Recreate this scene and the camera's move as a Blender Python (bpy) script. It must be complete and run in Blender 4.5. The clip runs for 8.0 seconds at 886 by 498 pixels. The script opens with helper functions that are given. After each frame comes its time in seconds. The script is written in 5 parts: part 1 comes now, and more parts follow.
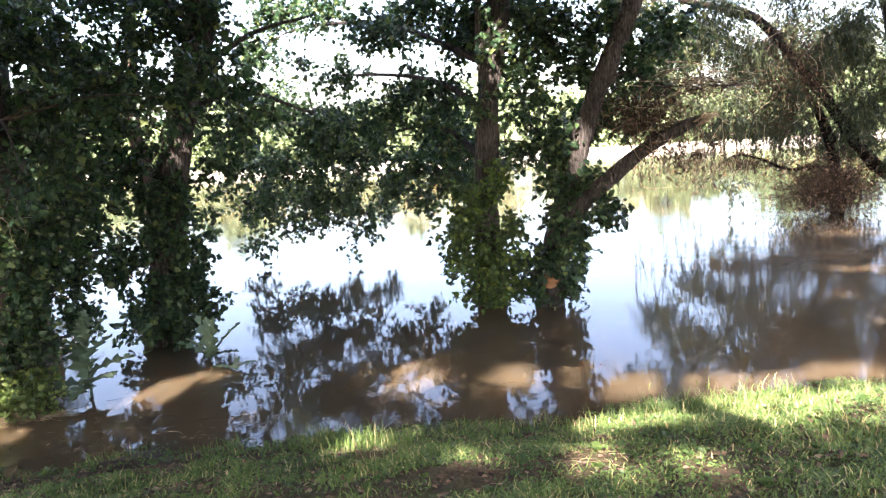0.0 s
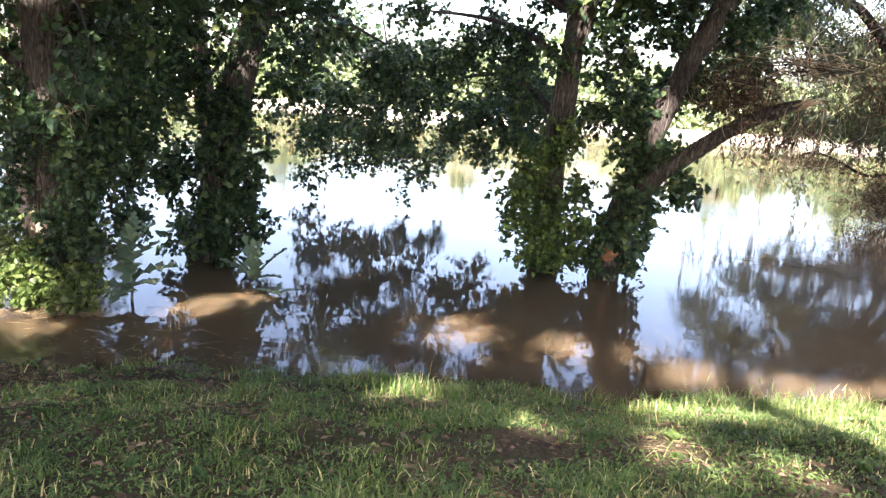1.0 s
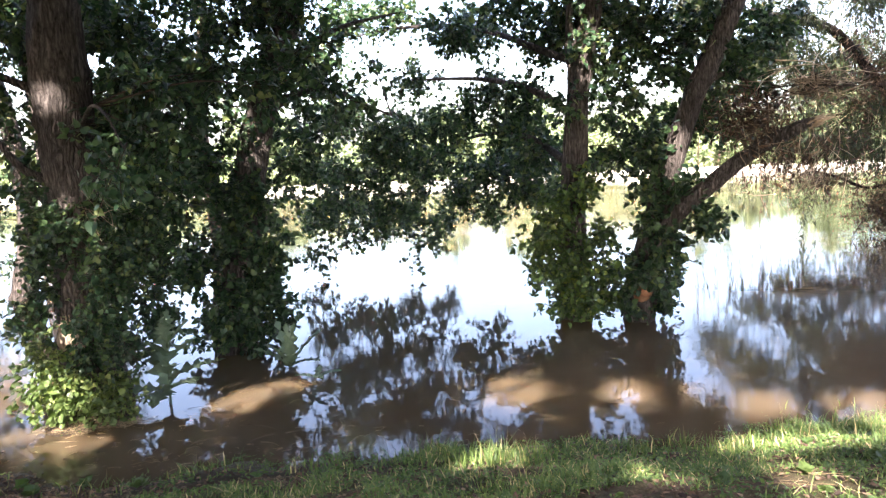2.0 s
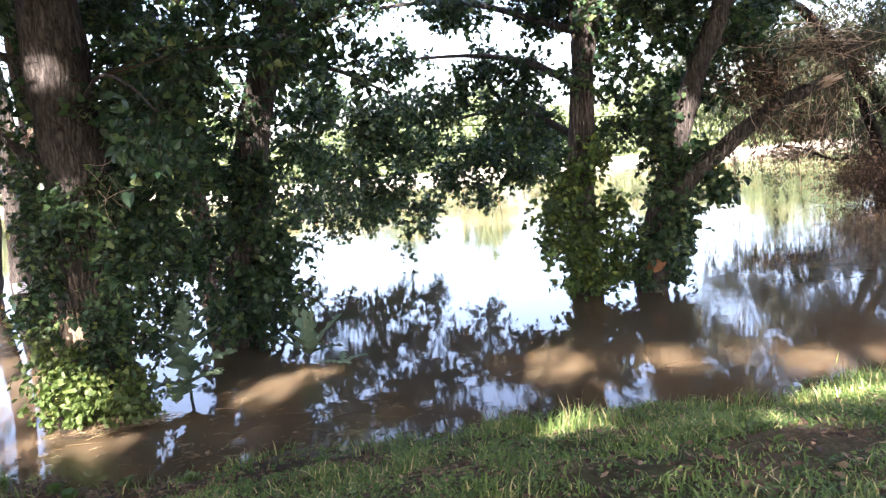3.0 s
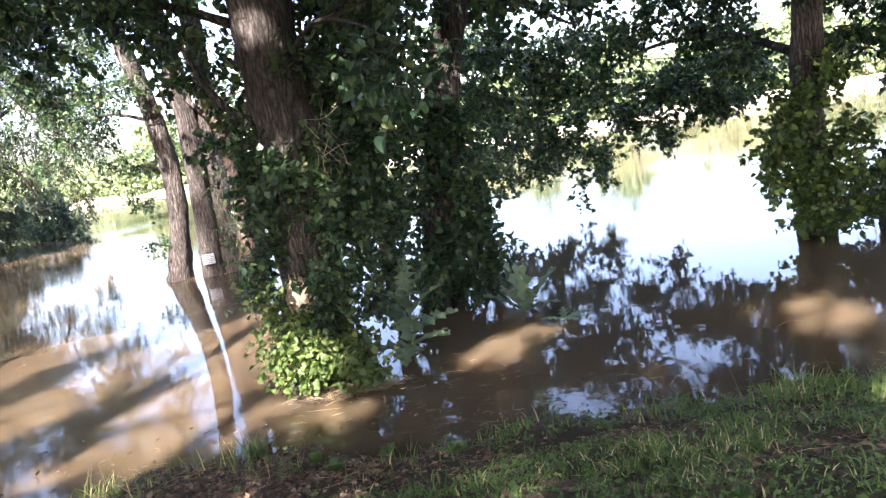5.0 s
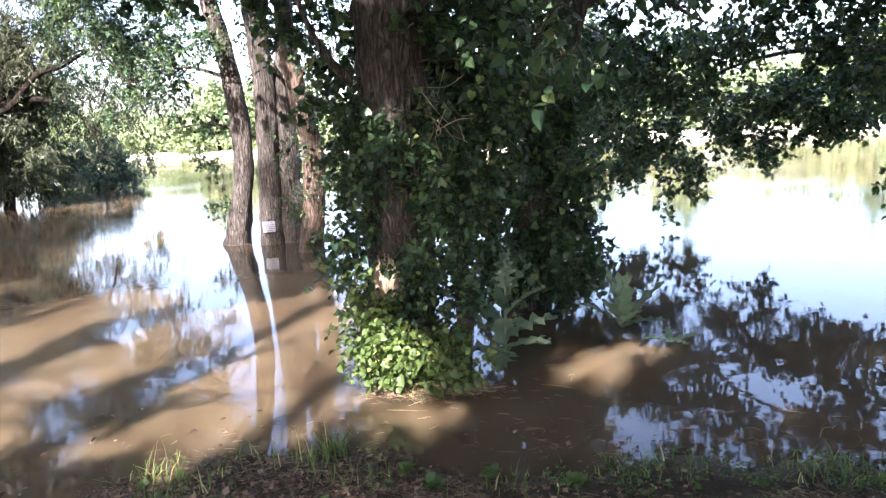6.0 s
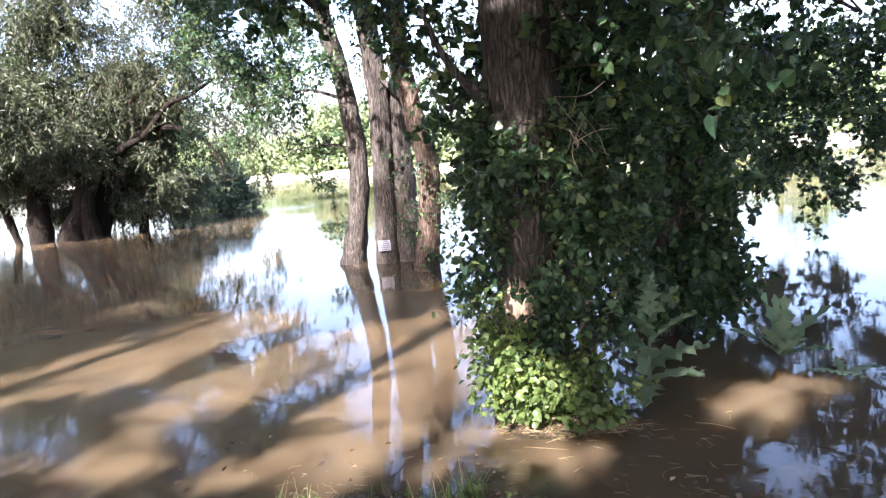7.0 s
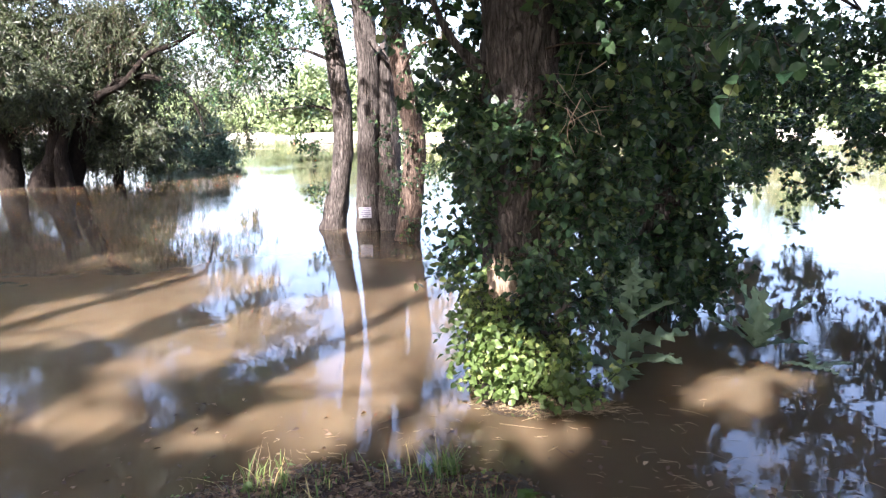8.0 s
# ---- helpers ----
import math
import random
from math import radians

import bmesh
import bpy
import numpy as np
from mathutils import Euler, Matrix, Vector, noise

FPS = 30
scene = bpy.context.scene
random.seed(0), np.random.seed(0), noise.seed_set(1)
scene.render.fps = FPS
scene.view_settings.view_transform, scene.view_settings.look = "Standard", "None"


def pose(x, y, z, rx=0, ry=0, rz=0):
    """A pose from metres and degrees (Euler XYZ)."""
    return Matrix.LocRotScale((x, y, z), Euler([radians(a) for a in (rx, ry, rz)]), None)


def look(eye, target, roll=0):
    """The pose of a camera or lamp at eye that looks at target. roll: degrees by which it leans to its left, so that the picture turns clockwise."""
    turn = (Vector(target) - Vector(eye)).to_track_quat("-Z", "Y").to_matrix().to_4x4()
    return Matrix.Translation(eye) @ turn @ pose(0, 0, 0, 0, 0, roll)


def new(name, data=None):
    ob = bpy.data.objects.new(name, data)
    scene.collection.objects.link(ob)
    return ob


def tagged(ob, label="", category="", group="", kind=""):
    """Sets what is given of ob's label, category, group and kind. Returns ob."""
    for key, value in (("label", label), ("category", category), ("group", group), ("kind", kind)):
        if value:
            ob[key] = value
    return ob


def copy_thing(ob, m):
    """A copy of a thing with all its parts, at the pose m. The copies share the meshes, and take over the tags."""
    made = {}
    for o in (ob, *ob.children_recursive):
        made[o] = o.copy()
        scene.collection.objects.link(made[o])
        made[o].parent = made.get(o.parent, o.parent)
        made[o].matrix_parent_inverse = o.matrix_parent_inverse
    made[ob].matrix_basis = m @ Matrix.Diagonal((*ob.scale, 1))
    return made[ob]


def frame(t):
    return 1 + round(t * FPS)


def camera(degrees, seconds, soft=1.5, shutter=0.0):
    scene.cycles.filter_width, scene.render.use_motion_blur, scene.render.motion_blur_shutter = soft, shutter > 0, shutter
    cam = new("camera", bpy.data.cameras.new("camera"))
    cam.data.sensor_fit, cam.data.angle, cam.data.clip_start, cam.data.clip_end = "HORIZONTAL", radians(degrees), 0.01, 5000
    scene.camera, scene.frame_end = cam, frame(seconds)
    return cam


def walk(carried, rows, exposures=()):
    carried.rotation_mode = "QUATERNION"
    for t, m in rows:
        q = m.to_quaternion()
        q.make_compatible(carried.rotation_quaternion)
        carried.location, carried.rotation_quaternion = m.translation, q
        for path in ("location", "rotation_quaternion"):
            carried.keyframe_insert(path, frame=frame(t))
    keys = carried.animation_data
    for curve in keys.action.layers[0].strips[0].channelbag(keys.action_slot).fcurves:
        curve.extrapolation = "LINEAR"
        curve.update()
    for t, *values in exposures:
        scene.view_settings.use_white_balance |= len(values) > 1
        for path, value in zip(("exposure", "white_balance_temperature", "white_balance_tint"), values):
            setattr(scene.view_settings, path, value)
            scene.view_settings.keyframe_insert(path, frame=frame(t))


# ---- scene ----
cam = camera(65.4, 8.0, soft=1.4)
PATH = [
    (0, (0.131, 0.181, 3.760), (0.043, 2.149, 3.412), -3.50),
    (0.2, (0.058, 0.285, 3.711), (-0.059, 2.255, 3.391), -3.23),
    (0.5, (-0.065, 0.425, 3.611), (-0.162, 2.385, 3.224), 1.00),
    (0.8, (-0.232, 0.567, 3.555), (-0.386, 2.500, 3.065), 2.66),
    (1, (-0.356, 0.632, 3.546), (-0.530, 2.568, 3.077), 4.30),
    (1.2, (-0.486, 0.683, 3.556), (-0.677, 2.636, 3.168), -1.15),
    (1.3, (-0.551, 0.694, 3.563), (-0.711, 2.652, 3.186), -0.54),
    (1.5, (-0.669, 0.723, 3.590), (-0.840, 2.696, 3.308), -5.50),
    (1.7, (-0.794, 0.734, 3.538), (-0.958, 2.709, 3.266), -3.10),
    (2.8, (-2.109, 1.077, 3.064), (-2.196, 3.054, 2.772), -4.00),
    (3, (-2.310, 1.115, 3.043), (-2.311, 3.094, 2.755), -4.80),
    (3.2, (-2.476, 1.177, 3.032), (-2.506, 3.147, 2.690), -3.98),
    (3.5, (-2.709, 1.195, 3.018), (-2.833, 3.159, 2.659), -5.40),
    (3.8, (-3.006, 1.257, 3.040), (-3.191, 3.216, 2.682), -10.41),
    (4, (-3.213, 1.315, 3.039), (-3.499, 3.265, 2.701), -14.40),
    (4.2, (-3.340, 1.418, 3.004), (-3.686, 3.337, 2.559), -11.20),
    (5.3, (-3.950, 2.052, 2.899), (-4.342, 3.984, 2.563), -8.70),
    (5.5, (-4.159, 2.212, 2.889), (-4.613, 4.120, 2.495), -6.50),
    (5.8, (-4.448, 2.418, 2.881), (-4.880, 4.336, 2.519), -2.52),
    (6, (-4.673, 2.504, 2.859), (-5.137, 4.414, 2.492), -3.30),
    (6.2, (-4.873, 2.650, 2.876), (-5.439, 4.528, 2.483), -5.01),
    (6.5, (-5.041, 2.799, 2.843), (-5.734, 4.620, 2.391), -3.80),
    (6.8, (-5.083, 2.872, 2.867), (-5.809, 4.702, 2.512), -6.07),
    (7, (-5.092, 2.898, 2.871), (-5.843, 4.727, 2.568), -5.30),
    (7.2, (-5.109, 2.925, 2.877), (-5.805, 4.771, 2.550), -3.13),
    (7.5, (-5.160, 2.958, 2.895), (-5.800, 4.822, 2.554), -2.80),
    (7.8, (-5.210, 2.960, 2.888), (-5.892, 4.800, 2.503), -1.74),
    (8, (-5.221, 2.942, 2.880), (-5.906, 4.780, 2.490), -1.40),
]
EXPOSURES = [(0, 3.37, 6800, 23), (2.0, 3.42, 6750, 24), (4.0, 3.52, 6550, 26), (5.5, 3.32, 6400, 24), (6.5, 3.25, 6250, 24), (8, 3.26, 6250, 25)]
walk(cam, [(t, look(eye, target, roll)) for t, eye, target, roll in PATH], EXPOSURES)

# ---- light ----
SUN_ELEV, SUN_AZ = 40.0, 188.0  # degrees; azimuth clockwise from +y
world = bpy.data.worlds.new("sky")
scene.world = world
world.use_nodes = True
wn, wl = world.node_tree.nodes, world.node_tree.links
sky = wn.new("ShaderNodeTexSky")
sky.sky_type = "NISHITA"
sky.sun_disc = False
sky.sun_elevation, sky.sun_rotation = radians(SUN_ELEV), radians(SUN_AZ)
sky.air_density, sky.dust_density, sky.ozone_density = 1.0, 3.5, 1.2
wl.new(sky.outputs["Color"], wn["Background"].inputs["Color"])
wn["Background"].inputs["Strength"].default_value = 0.13
SUN_DIR = Vector((math.sin(radians(SUN_AZ)) * math.cos(radians(SUN_ELEV)), math.cos(radians(SUN_AZ)) * math.cos(radians(SUN_ELEV)), math.sin(radians(SUN_ELEV))))
sun_data = bpy.data.lights.new("sun", "SUN")
sun_data.energy, sun_data.angle, sun_data.color = 5.0, radians(0.8), (1.0, 0.95, 0.87)
sun = new("sun", sun_data)
sun.matrix_world = look((0, 0, 40), Vector((0, 0, 40)) - SUN_DIR)


# Openings cut in the canopy to sunlight chosen ground or water (x, y, half sizes).
GAPS = ((-15.0, 8.6, 1.4, 1.0), (-13.8, 10.4, 1.4, 1.5), (-13.2, 12.6, 1.3, 1.2), (-11.2, 9.5, 0.8, 1.2), (-10.5, 11.2, 1.2, 1.4), (-9.2, 12.2, 1.3, 1.8), (-8.7, 9.6, 1.1, 1.5), (-10.4, 7.7, 1.2, 0.5), (-12.4, 7.5, 0.9, 0.4), (-8.6, 7.9, 0.8, 0.4), (-25.5, 20, 3.5, 0.6), (-19, 16.0, 1.4, 0.4), (-7.9, 8.7, 0.7, 0.7), (-6.9, 9.4, 0.5, 0.75), (-6.5, 8.6, 0.5, 0.4), (-4.9, 10.2, 0.5, 0.7), (-4.2, 10.8, 0.5, 0.4),
        (-1.1, 10.2, 0.65, 0.8), (0.95, 10.1, 0.6, 0.6), (3.2, 9.6, 1.6, 0.5), (5.6, 9.8, 1.0, 0.6), (-1.3, 7.25, 0.45, 0.4), (-5.6, 6.4, 0.4, 0.3), (1.9, 7.85, 0.8, 0.45), (3.3, 8.2, 1.5, 0.6), (4.6, 8.1, 1.2, 0.6), (3.3, 5.9, 0.8, 0.3), (5.2, 6.7, 1.2, 0.5), (0.85, 5.25, 0.4, 0.35), (-1.9, 7.9, 0.3, 0.2), (-3.3, 5.6, 0.22, 0.14), (-2.2, 6.6, 0.2, 0.12), (-0.2, 6.0, 0.22, 0.14), (-4.4, 6.6, 0.25, 0.14), (-1.0, 5.0, 0.3, 0.14), (-0.1, 7.4, 0.25, 0.14), (2.9, 6.75, 1.0, 0.3), (10, 16, 1.6, 0.35), (8, 12, 1.5, 0.5), (12, 20.5, 1.5, 0.4), (-7.05, 11.1, 0.4, 0.35), (-0.1, 14.9, 0.3, 0.3), (0.5, 14.5, 0.25, 0.25), (1.7, 14.6, 0.25, 0.25), (-4.75, 17.6, 0.35, 0.8), (2.85, 17.8, 0.3, 0.9), (1.67, 20.4, 0.4, 0.8), (-11.1, 19.2, 0.45, 1.3), (-13.4, 19.5, 0.5, 1.1), (-13.2, 24.4, 1.3, 1.6), (-12.2, 24.2, 0.8, 1.4), (-6.5, 6.35, 0.35, 0.25), (1.8, 4.9, 0.5, 0.2), (-8.3, 7.2, 0.4, 0.3), (0.0, 5.9, 0.35, 0.22), (2.2, 7.1, 0.8, 0.35), (3.5, 7.2, 0.8, 0.4), (2.4, 5.9, 0.5, 0.22), (1.1, 6.4, 0.4, 0.25), (-6.6, 13.2, 0.25, 0.5), (-6.1, 12.7, 0.2, 0.4), (-5.5, 14.2, 0.3, 0.3), (-4.9, 15.2, 0.35, 0.3), (-36.2, 26.2, 0.7, 1.0), (1.05, 6.15, 0.35, 0.25), (1.6, 5.45, 0.4, 0.16), (2.2, 5.5, 0.4, 0.15), (-0.6, 6.5, 0.22, 0.14), (-2.6, 7.2, 0.25, 0.14), (-3.9, 6.0, 0.2, 0.12), (-6.35, 15.2, 0.3, 0.45))


def outside_gaps(rng, p):
    """True for the leaves that hang clear of the canopy's openings."""
    keep = np.ones(len(p), bool)
    for x, y, rx, ry in GAPS:
        k = (p[:, 2] - max(0.0, ground_height(x, y))) / SUN_DIR.z
        gx0, gy0 = p[:, 0] - SUN_DIR.x * k, p[:, 1] - SUN_DIR.y * k
        keep &= ((gx0 - x) / rx) ** 2 + ((gy0 - y) / ry) ** 2 > rng.uniform(0.75, 2.0, len(p))
    return keep


# ---- materials ----
def material(name, rough=0.8):
    m = bpy.data.materials.new(name)
    m.use_nodes = True
    n, l = m.node_tree.nodes, m.node_tree.links
    b = n["Principled BSDF"]
    b.inputs["Roughness"].default_value = rough
    b.inputs["Specular IOR Level"].default_value = 0.12 if rough >= 0.8 else 0.5
    return m, n, l, b


def noise_node(n, l, vec, scale, detail=5.0, rough=0.6):
    t = n.new("ShaderNodeTexNoise")
    t.inputs["Scale"].default_value, t.inputs["Detail"].default_value, t.inputs["Roughness"].default_value = scale, detail, rough
    l.new(vec, t.inputs["Vector"])
    return t.outputs["Fac"]


def ramp(n, l, fac, stops):
    r = n.new("ShaderNodeValToRGB")
    el = r.color_ramp.elements
    while len(el) < len(stops):
        el.new(0.5)
    for e, (p, c) in zip(el, stops):
        e.position, e.color = p, (*c, 1)
    l.new(fac, r.inputs["Fac"])
    return r.outputs["Color"]


def stretched(n, l, sx, sy, sz):
    co = n.new("ShaderNodeTexCoord")
    mp = n.new("ShaderNodeMapping")
    mp.inputs["Scale"].default_value = (sx, sy, sz)
    l.new(co.outputs["Object"], mp.inputs["Vector"])
    return mp.outputs["Vector"]


def mixed(n, l, fac, a, b, mode="MIX"):
    mx = n.new("ShaderNodeMix")
    mx.data_type, mx.blend_type = "RGBA", mode
    for sock, v in ((mx.inputs["Factor"], fac), (mx.inputs["A"], a), (mx.inputs["B"], b)):
        if isinstance(v, bpy.types.NodeSocket):
            l.new(v, sock)
        elif isinstance(v, tuple):
            sock.default_value = (*v, 1)
        else:
            sock.default_value = v
    return mx.outputs["Result"]


def bumped(n, l, b, height, strength, distance=0.02):
    bp = n.new("ShaderNodeBump")
    bp.inputs["Strength"].default_value, bp.inputs["Distance"].default_value = strength, distance
    l.new(height, bp.inputs["Height"])
    l.new(bp.outputs["Normal"], b.inputs["Normal"])


def bark_material(name, dark, mid, pale):
    """Furrowed bark: a net of long dark cracks between rough plates, with broad stains."""
    m, n, l, b = material(name, 0.9)
    grain = noise_node(n, l, stretched(n, l, 30, 30, 7), 1.0, 6, 0.7)
    warp = noise_node(n, l, stretched(n, l, 5, 5, 2.2), 1.0, 3)
    blotch = noise_node(n, l, stretched(n, l, 1.6, 1.6, 0.9), 1.0, 5, 0.65)
    shift = n.new("ShaderNodeVectorMath")
    shift.operation = "MULTIPLY_ADD"
    l.new(warp, shift.inputs[0])
    shift.inputs[1].default_value = (3.2, 3.2, 1.6)
    l.new(stretched(n, l, 19, 19, 1.7), shift.inputs[2])
    net = n.new("ShaderNodeTexVoronoi")
    net.feature = "DISTANCE_TO_EDGE"
    net.inputs["Scale"].default_value = 1.0
    l.new(shift.outputs[0], net.inputs["Vector"])
    crack = ramp(n, l, net.outputs["Distance"], [(0.0, (0, 0, 0)), (0.12, (0.45, 0.45, 0.45)), (0.4, (1, 1, 1))])
    c = ramp(n, l, mixed(n, l, 0.8, crack, grain), [(0.3, dark), (0.52, mid), (0.74, pale)])
    tone = ramp(n, l, blotch, [(0.32, (0.5, 0.48, 0.45)), (0.52, (1, 0.98, 0.95)), (0.7, (1.45, 1.35, 1.28))])
    l.new(mixed(n, l, 0.85, c, tone, "MULTIPLY"), b.inputs["Base Color"])
    bumped(n, l, b, mixed(n, l, 0.5, crack, grain), 1.0, 0.05)
    return m


def leaf_material(name, stops, glow, gloss=0.45):
    """Leaf with a translucent blade; each leaf takes its own tone."""
    m, n, l, b = material(name, gloss)
    geo = n.new("ShaderNodeNewGeometry")
    c = ramp(n, l, geo.outputs["Random Per Island"], stops)
    patch = noise_node(n, l, stretched(n, l, 0.7, 0.7, 0.7), 1.0, 3)
    c = mixed(n, l, 0.7, c, ramp(n, l, patch, [(0.3, (0.7, 0.75, 0.7)), (0.7, (1.25, 1.2, 1.1))]), "MULTIPLY")
    l.new(c, b.inputs["Base Color"])
    b.inputs["Specular IOR Level"].default_value = 0.3
    tr = n.new("ShaderNodeBsdfTranslucent")
    l.new(mixed(n, l, 1.0, c, glow, "MULTIPLY"), tr.inputs["Color"])
    ms = n.new("ShaderNodeMixShader")
    ms.inputs["Fac"].default_value = 0.28
    l.new(b.outputs[0], ms.inputs[1])
    l.new(tr.outputs[0], ms.inputs[2])
    l.new(ms.outputs[0], n["Material Output"].inputs["Surface"])
    return m


def plain_material(name, stops, scale=6.0, rough=0.85, bump=0.3):
    m, n, l, b = material(name, rough)
    f = noise_node(n, l, stretched(n, l, scale, scale, scale), 1.0, 6)
    l.new(ramp(n, l, f, stops), b.inputs["Base Color"])
    bumped(n, l, b, f, bump)
    return m


def island_material(name, stops, rough=0.8):
    m, n, l, b = material(name, rough)
    geo = n.new("ShaderNodeNewGeometry")
    l.new(ramp(n, l, geo.outputs["Random Per Island"], stops), b.inputs["Base Color"])
    return m


BARK = bark_material("poplar_bark", (0.014, 0.0125, 0.011), (0.068, 0.061, 0.055), (0.16, 0.146, 0.134))
BARK_RED = bark_material("reddish_bark", (0.024, 0.017, 0.0135), (0.1, 0.075, 0.059), (0.19, 0.15, 0.122))
# far darker than real bark: the shade under the crowns is in this colour
BARK_WILLOW = bark_material("shaded_willow_bark", (0.0039, 0.0031, 0.0023), (0.0117, 0.0094, 0.0073), (0.026, 0.0208, 0.0156))
PALE_WOOD = plain_material("bare_wood", [(0.3, (0.255, 0.1875, 0.1275)), (0.6, (0.39, 0.3075, 0.225)), (0.8, (0.465, 0.3975, 0.315))], 9.0)
DEAD_WOOD = island_material("dead_twigs", [(0.0, (0.0147, 0.0098, 0.0073)), (0.6, (0.0367, 0.0245, 0.0184)), (1.0, (0.0918, 0.0612, 0.0441))])
TWIG = plain_material("twig_bark", [(0.3, (0.0195, 0.0149, 0.0104)), (0.7, (0.052, 0.039, 0.0273))], 20.0)
LEAF_DARK = leaf_material("broad_leaf", [(0.0, (0.009, 0.025, 0.013)), (0.5, (0.027, 0.062, 0.03)), (0.88, (0.066, 0.112, 0.048)), (1.0, (0.15, 0.18, 0.065))], (1.05, 1.4, 0.75), 0.38)
# brightened ivy tone: part of the foot clump's sunlight is in the colour
LEAF_IVY = leaf_material("ivy_leaf", [(0.0, (0.03, 0.056, 0.018)), (0.35, (0.065, 0.1, 0.03)), (0.8, (0.14, 0.19, 0.055)), (1.0, (0.24, 0.27, 0.1))], (1.4, 1.7, 0.75), 0.42)
# tone between the dark and bright ivy leaves, half-lit look put in colour
LEAF_HALF_LIT = leaf_material("half_lit_leaf", [(0.0, (0.02, 0.045, 0.016)), (0.5, (0.047, 0.088, 0.026)), (0.85, (0.088, 0.14, 0.034)), (1.0, (0.17, 0.21, 0.05))], (1.3, 1.6, 0.6))
LEAF_LOW = leaf_material("low_weed_leaf", [(0.0, (0.0343, 0.0686, 0.0206)), (0.6, (0.0686, 0.1201, 0.0343)), (1.0, (0.1258, 0.1716, 0.0515))], (1.2, 1.5, 0.6))
LEAF_WILLOW = leaf_material("willow_leaf", [(0.0, (0.014, 0.021, 0.012)), (0.5, (0.032, 0.043, 0.024)), (1.0, (0.072, 0.088, 0.048))], (1.2, 1.5, 0.8))
# willow leaf copy for the downstream tree, with its shade in the colour
LEAF_WILLOW_SHADED = leaf_material("shaded_willow_leaf", [(0.0, (0.014, 0.024, 0.013)), (0.5, (0.028, 0.042, 0.02)), (0.9, (0.06, 0.075, 0.03)), (1.0, (0.11, 0.1, 0.045))], (1.2, 1.5, 0.7))
# paler and greyer than near leaves: the distance haze is in the colour
LEAF_FAR = leaf_material("hazy_far_leaf", [(0.0, (0.082, 0.12, 0.06)), (0.5, (0.145, 0.19, 0.098)), (1.0, (0.225, 0.27, 0.15))], (1.2, 1.4, 0.9))
LEAF_BUSH = leaf_material("bush_leaf", [(0.0, (0.036, 0.066, 0.05)), (0.6, (0.065, 0.115, 0.085)), (1.0, (0.11, 0.155, 0.11))], (1.2, 1.5, 0.9))
LEAF_THISTLE = leaf_material("thistle_leaf", [(0.0, (0.14, 0.21, 0.14)), (1.0, (0.21, 0.285, 0.2))], (1.2, 1.4, 0.9), 0.6)
LEAF_DRY = leaf_material("dry_leaf", [(0.0, (0.03, 0.019, 0.014)), (0.6, (0.075, 0.048, 0.034)), (0.9, (0.17, 0.115, 0.08)), (1.0, (0.3, 0.22, 0.16))], (1.3, 1.1, 0.8), 0.7)
STRAW = island_material("straw", [(0.0, (0.096, 0.064, 0.032)), (0.5, (0.192, 0.144, 0.08)), (1.0, (0.336, 0.272, 0.168))])
GRASS = leaf_material("grass_blade", [(0.0, (0.0503, 0.0912, 0.0304)), (0.45, (0.0933, 0.1519, 0.0455)), (0.87, (0.1579, 0.2126, 0.0684)), (0.93, (0.4303, 0.3647, 0.1824)), (1.0, (0.6024, 0.4376, 0.3039))], (1.3, 1.5, 0.6), 0.5)

# muddy water: brown body under a glossy, faintly rippled surface
WATER, n, l, b = material("muddy_water", 0.02)
wco = stretched(n, l, 0.35, 0.35, 0.35)
silt = noise_node(n, l, wco, 1.0, 4)
l.new(ramp(n, l, silt, [(0.3, (0.056, 0.040, 0.023)), (0.55, (0.070, 0.052, 0.031)), (0.75, (0.086, 0.066, 0.041))]), b.inputs["Base Color"])
b.inputs["IOR"].default_value = 1.333
b.subsurface_method = "BURLEY"  # light spreads in the silt
b.inputs["Subsurface Weight"].default_value = 1.0
b.inputs["Subsurface Radius"].default_value = (1.0, 0.75, 0.5)
b.inputs["Subsurface Scale"].default_value = 0.22
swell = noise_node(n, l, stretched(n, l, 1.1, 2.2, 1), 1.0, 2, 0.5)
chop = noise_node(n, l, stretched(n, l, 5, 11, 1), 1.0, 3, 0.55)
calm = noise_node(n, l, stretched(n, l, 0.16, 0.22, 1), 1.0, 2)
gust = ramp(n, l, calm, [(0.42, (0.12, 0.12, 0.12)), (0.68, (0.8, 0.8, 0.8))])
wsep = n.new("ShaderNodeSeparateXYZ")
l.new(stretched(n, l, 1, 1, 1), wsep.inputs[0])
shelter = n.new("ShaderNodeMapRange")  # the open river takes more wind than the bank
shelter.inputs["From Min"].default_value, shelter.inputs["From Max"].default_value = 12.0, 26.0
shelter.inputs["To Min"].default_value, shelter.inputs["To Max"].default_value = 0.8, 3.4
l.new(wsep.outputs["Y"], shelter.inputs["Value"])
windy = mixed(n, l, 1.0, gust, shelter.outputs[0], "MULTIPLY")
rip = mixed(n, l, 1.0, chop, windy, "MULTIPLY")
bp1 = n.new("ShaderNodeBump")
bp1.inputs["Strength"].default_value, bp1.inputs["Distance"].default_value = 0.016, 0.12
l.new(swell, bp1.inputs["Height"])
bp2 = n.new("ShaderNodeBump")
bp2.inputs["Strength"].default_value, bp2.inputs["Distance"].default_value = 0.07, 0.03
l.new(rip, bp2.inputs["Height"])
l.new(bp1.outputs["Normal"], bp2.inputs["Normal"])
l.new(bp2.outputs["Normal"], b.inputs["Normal"])

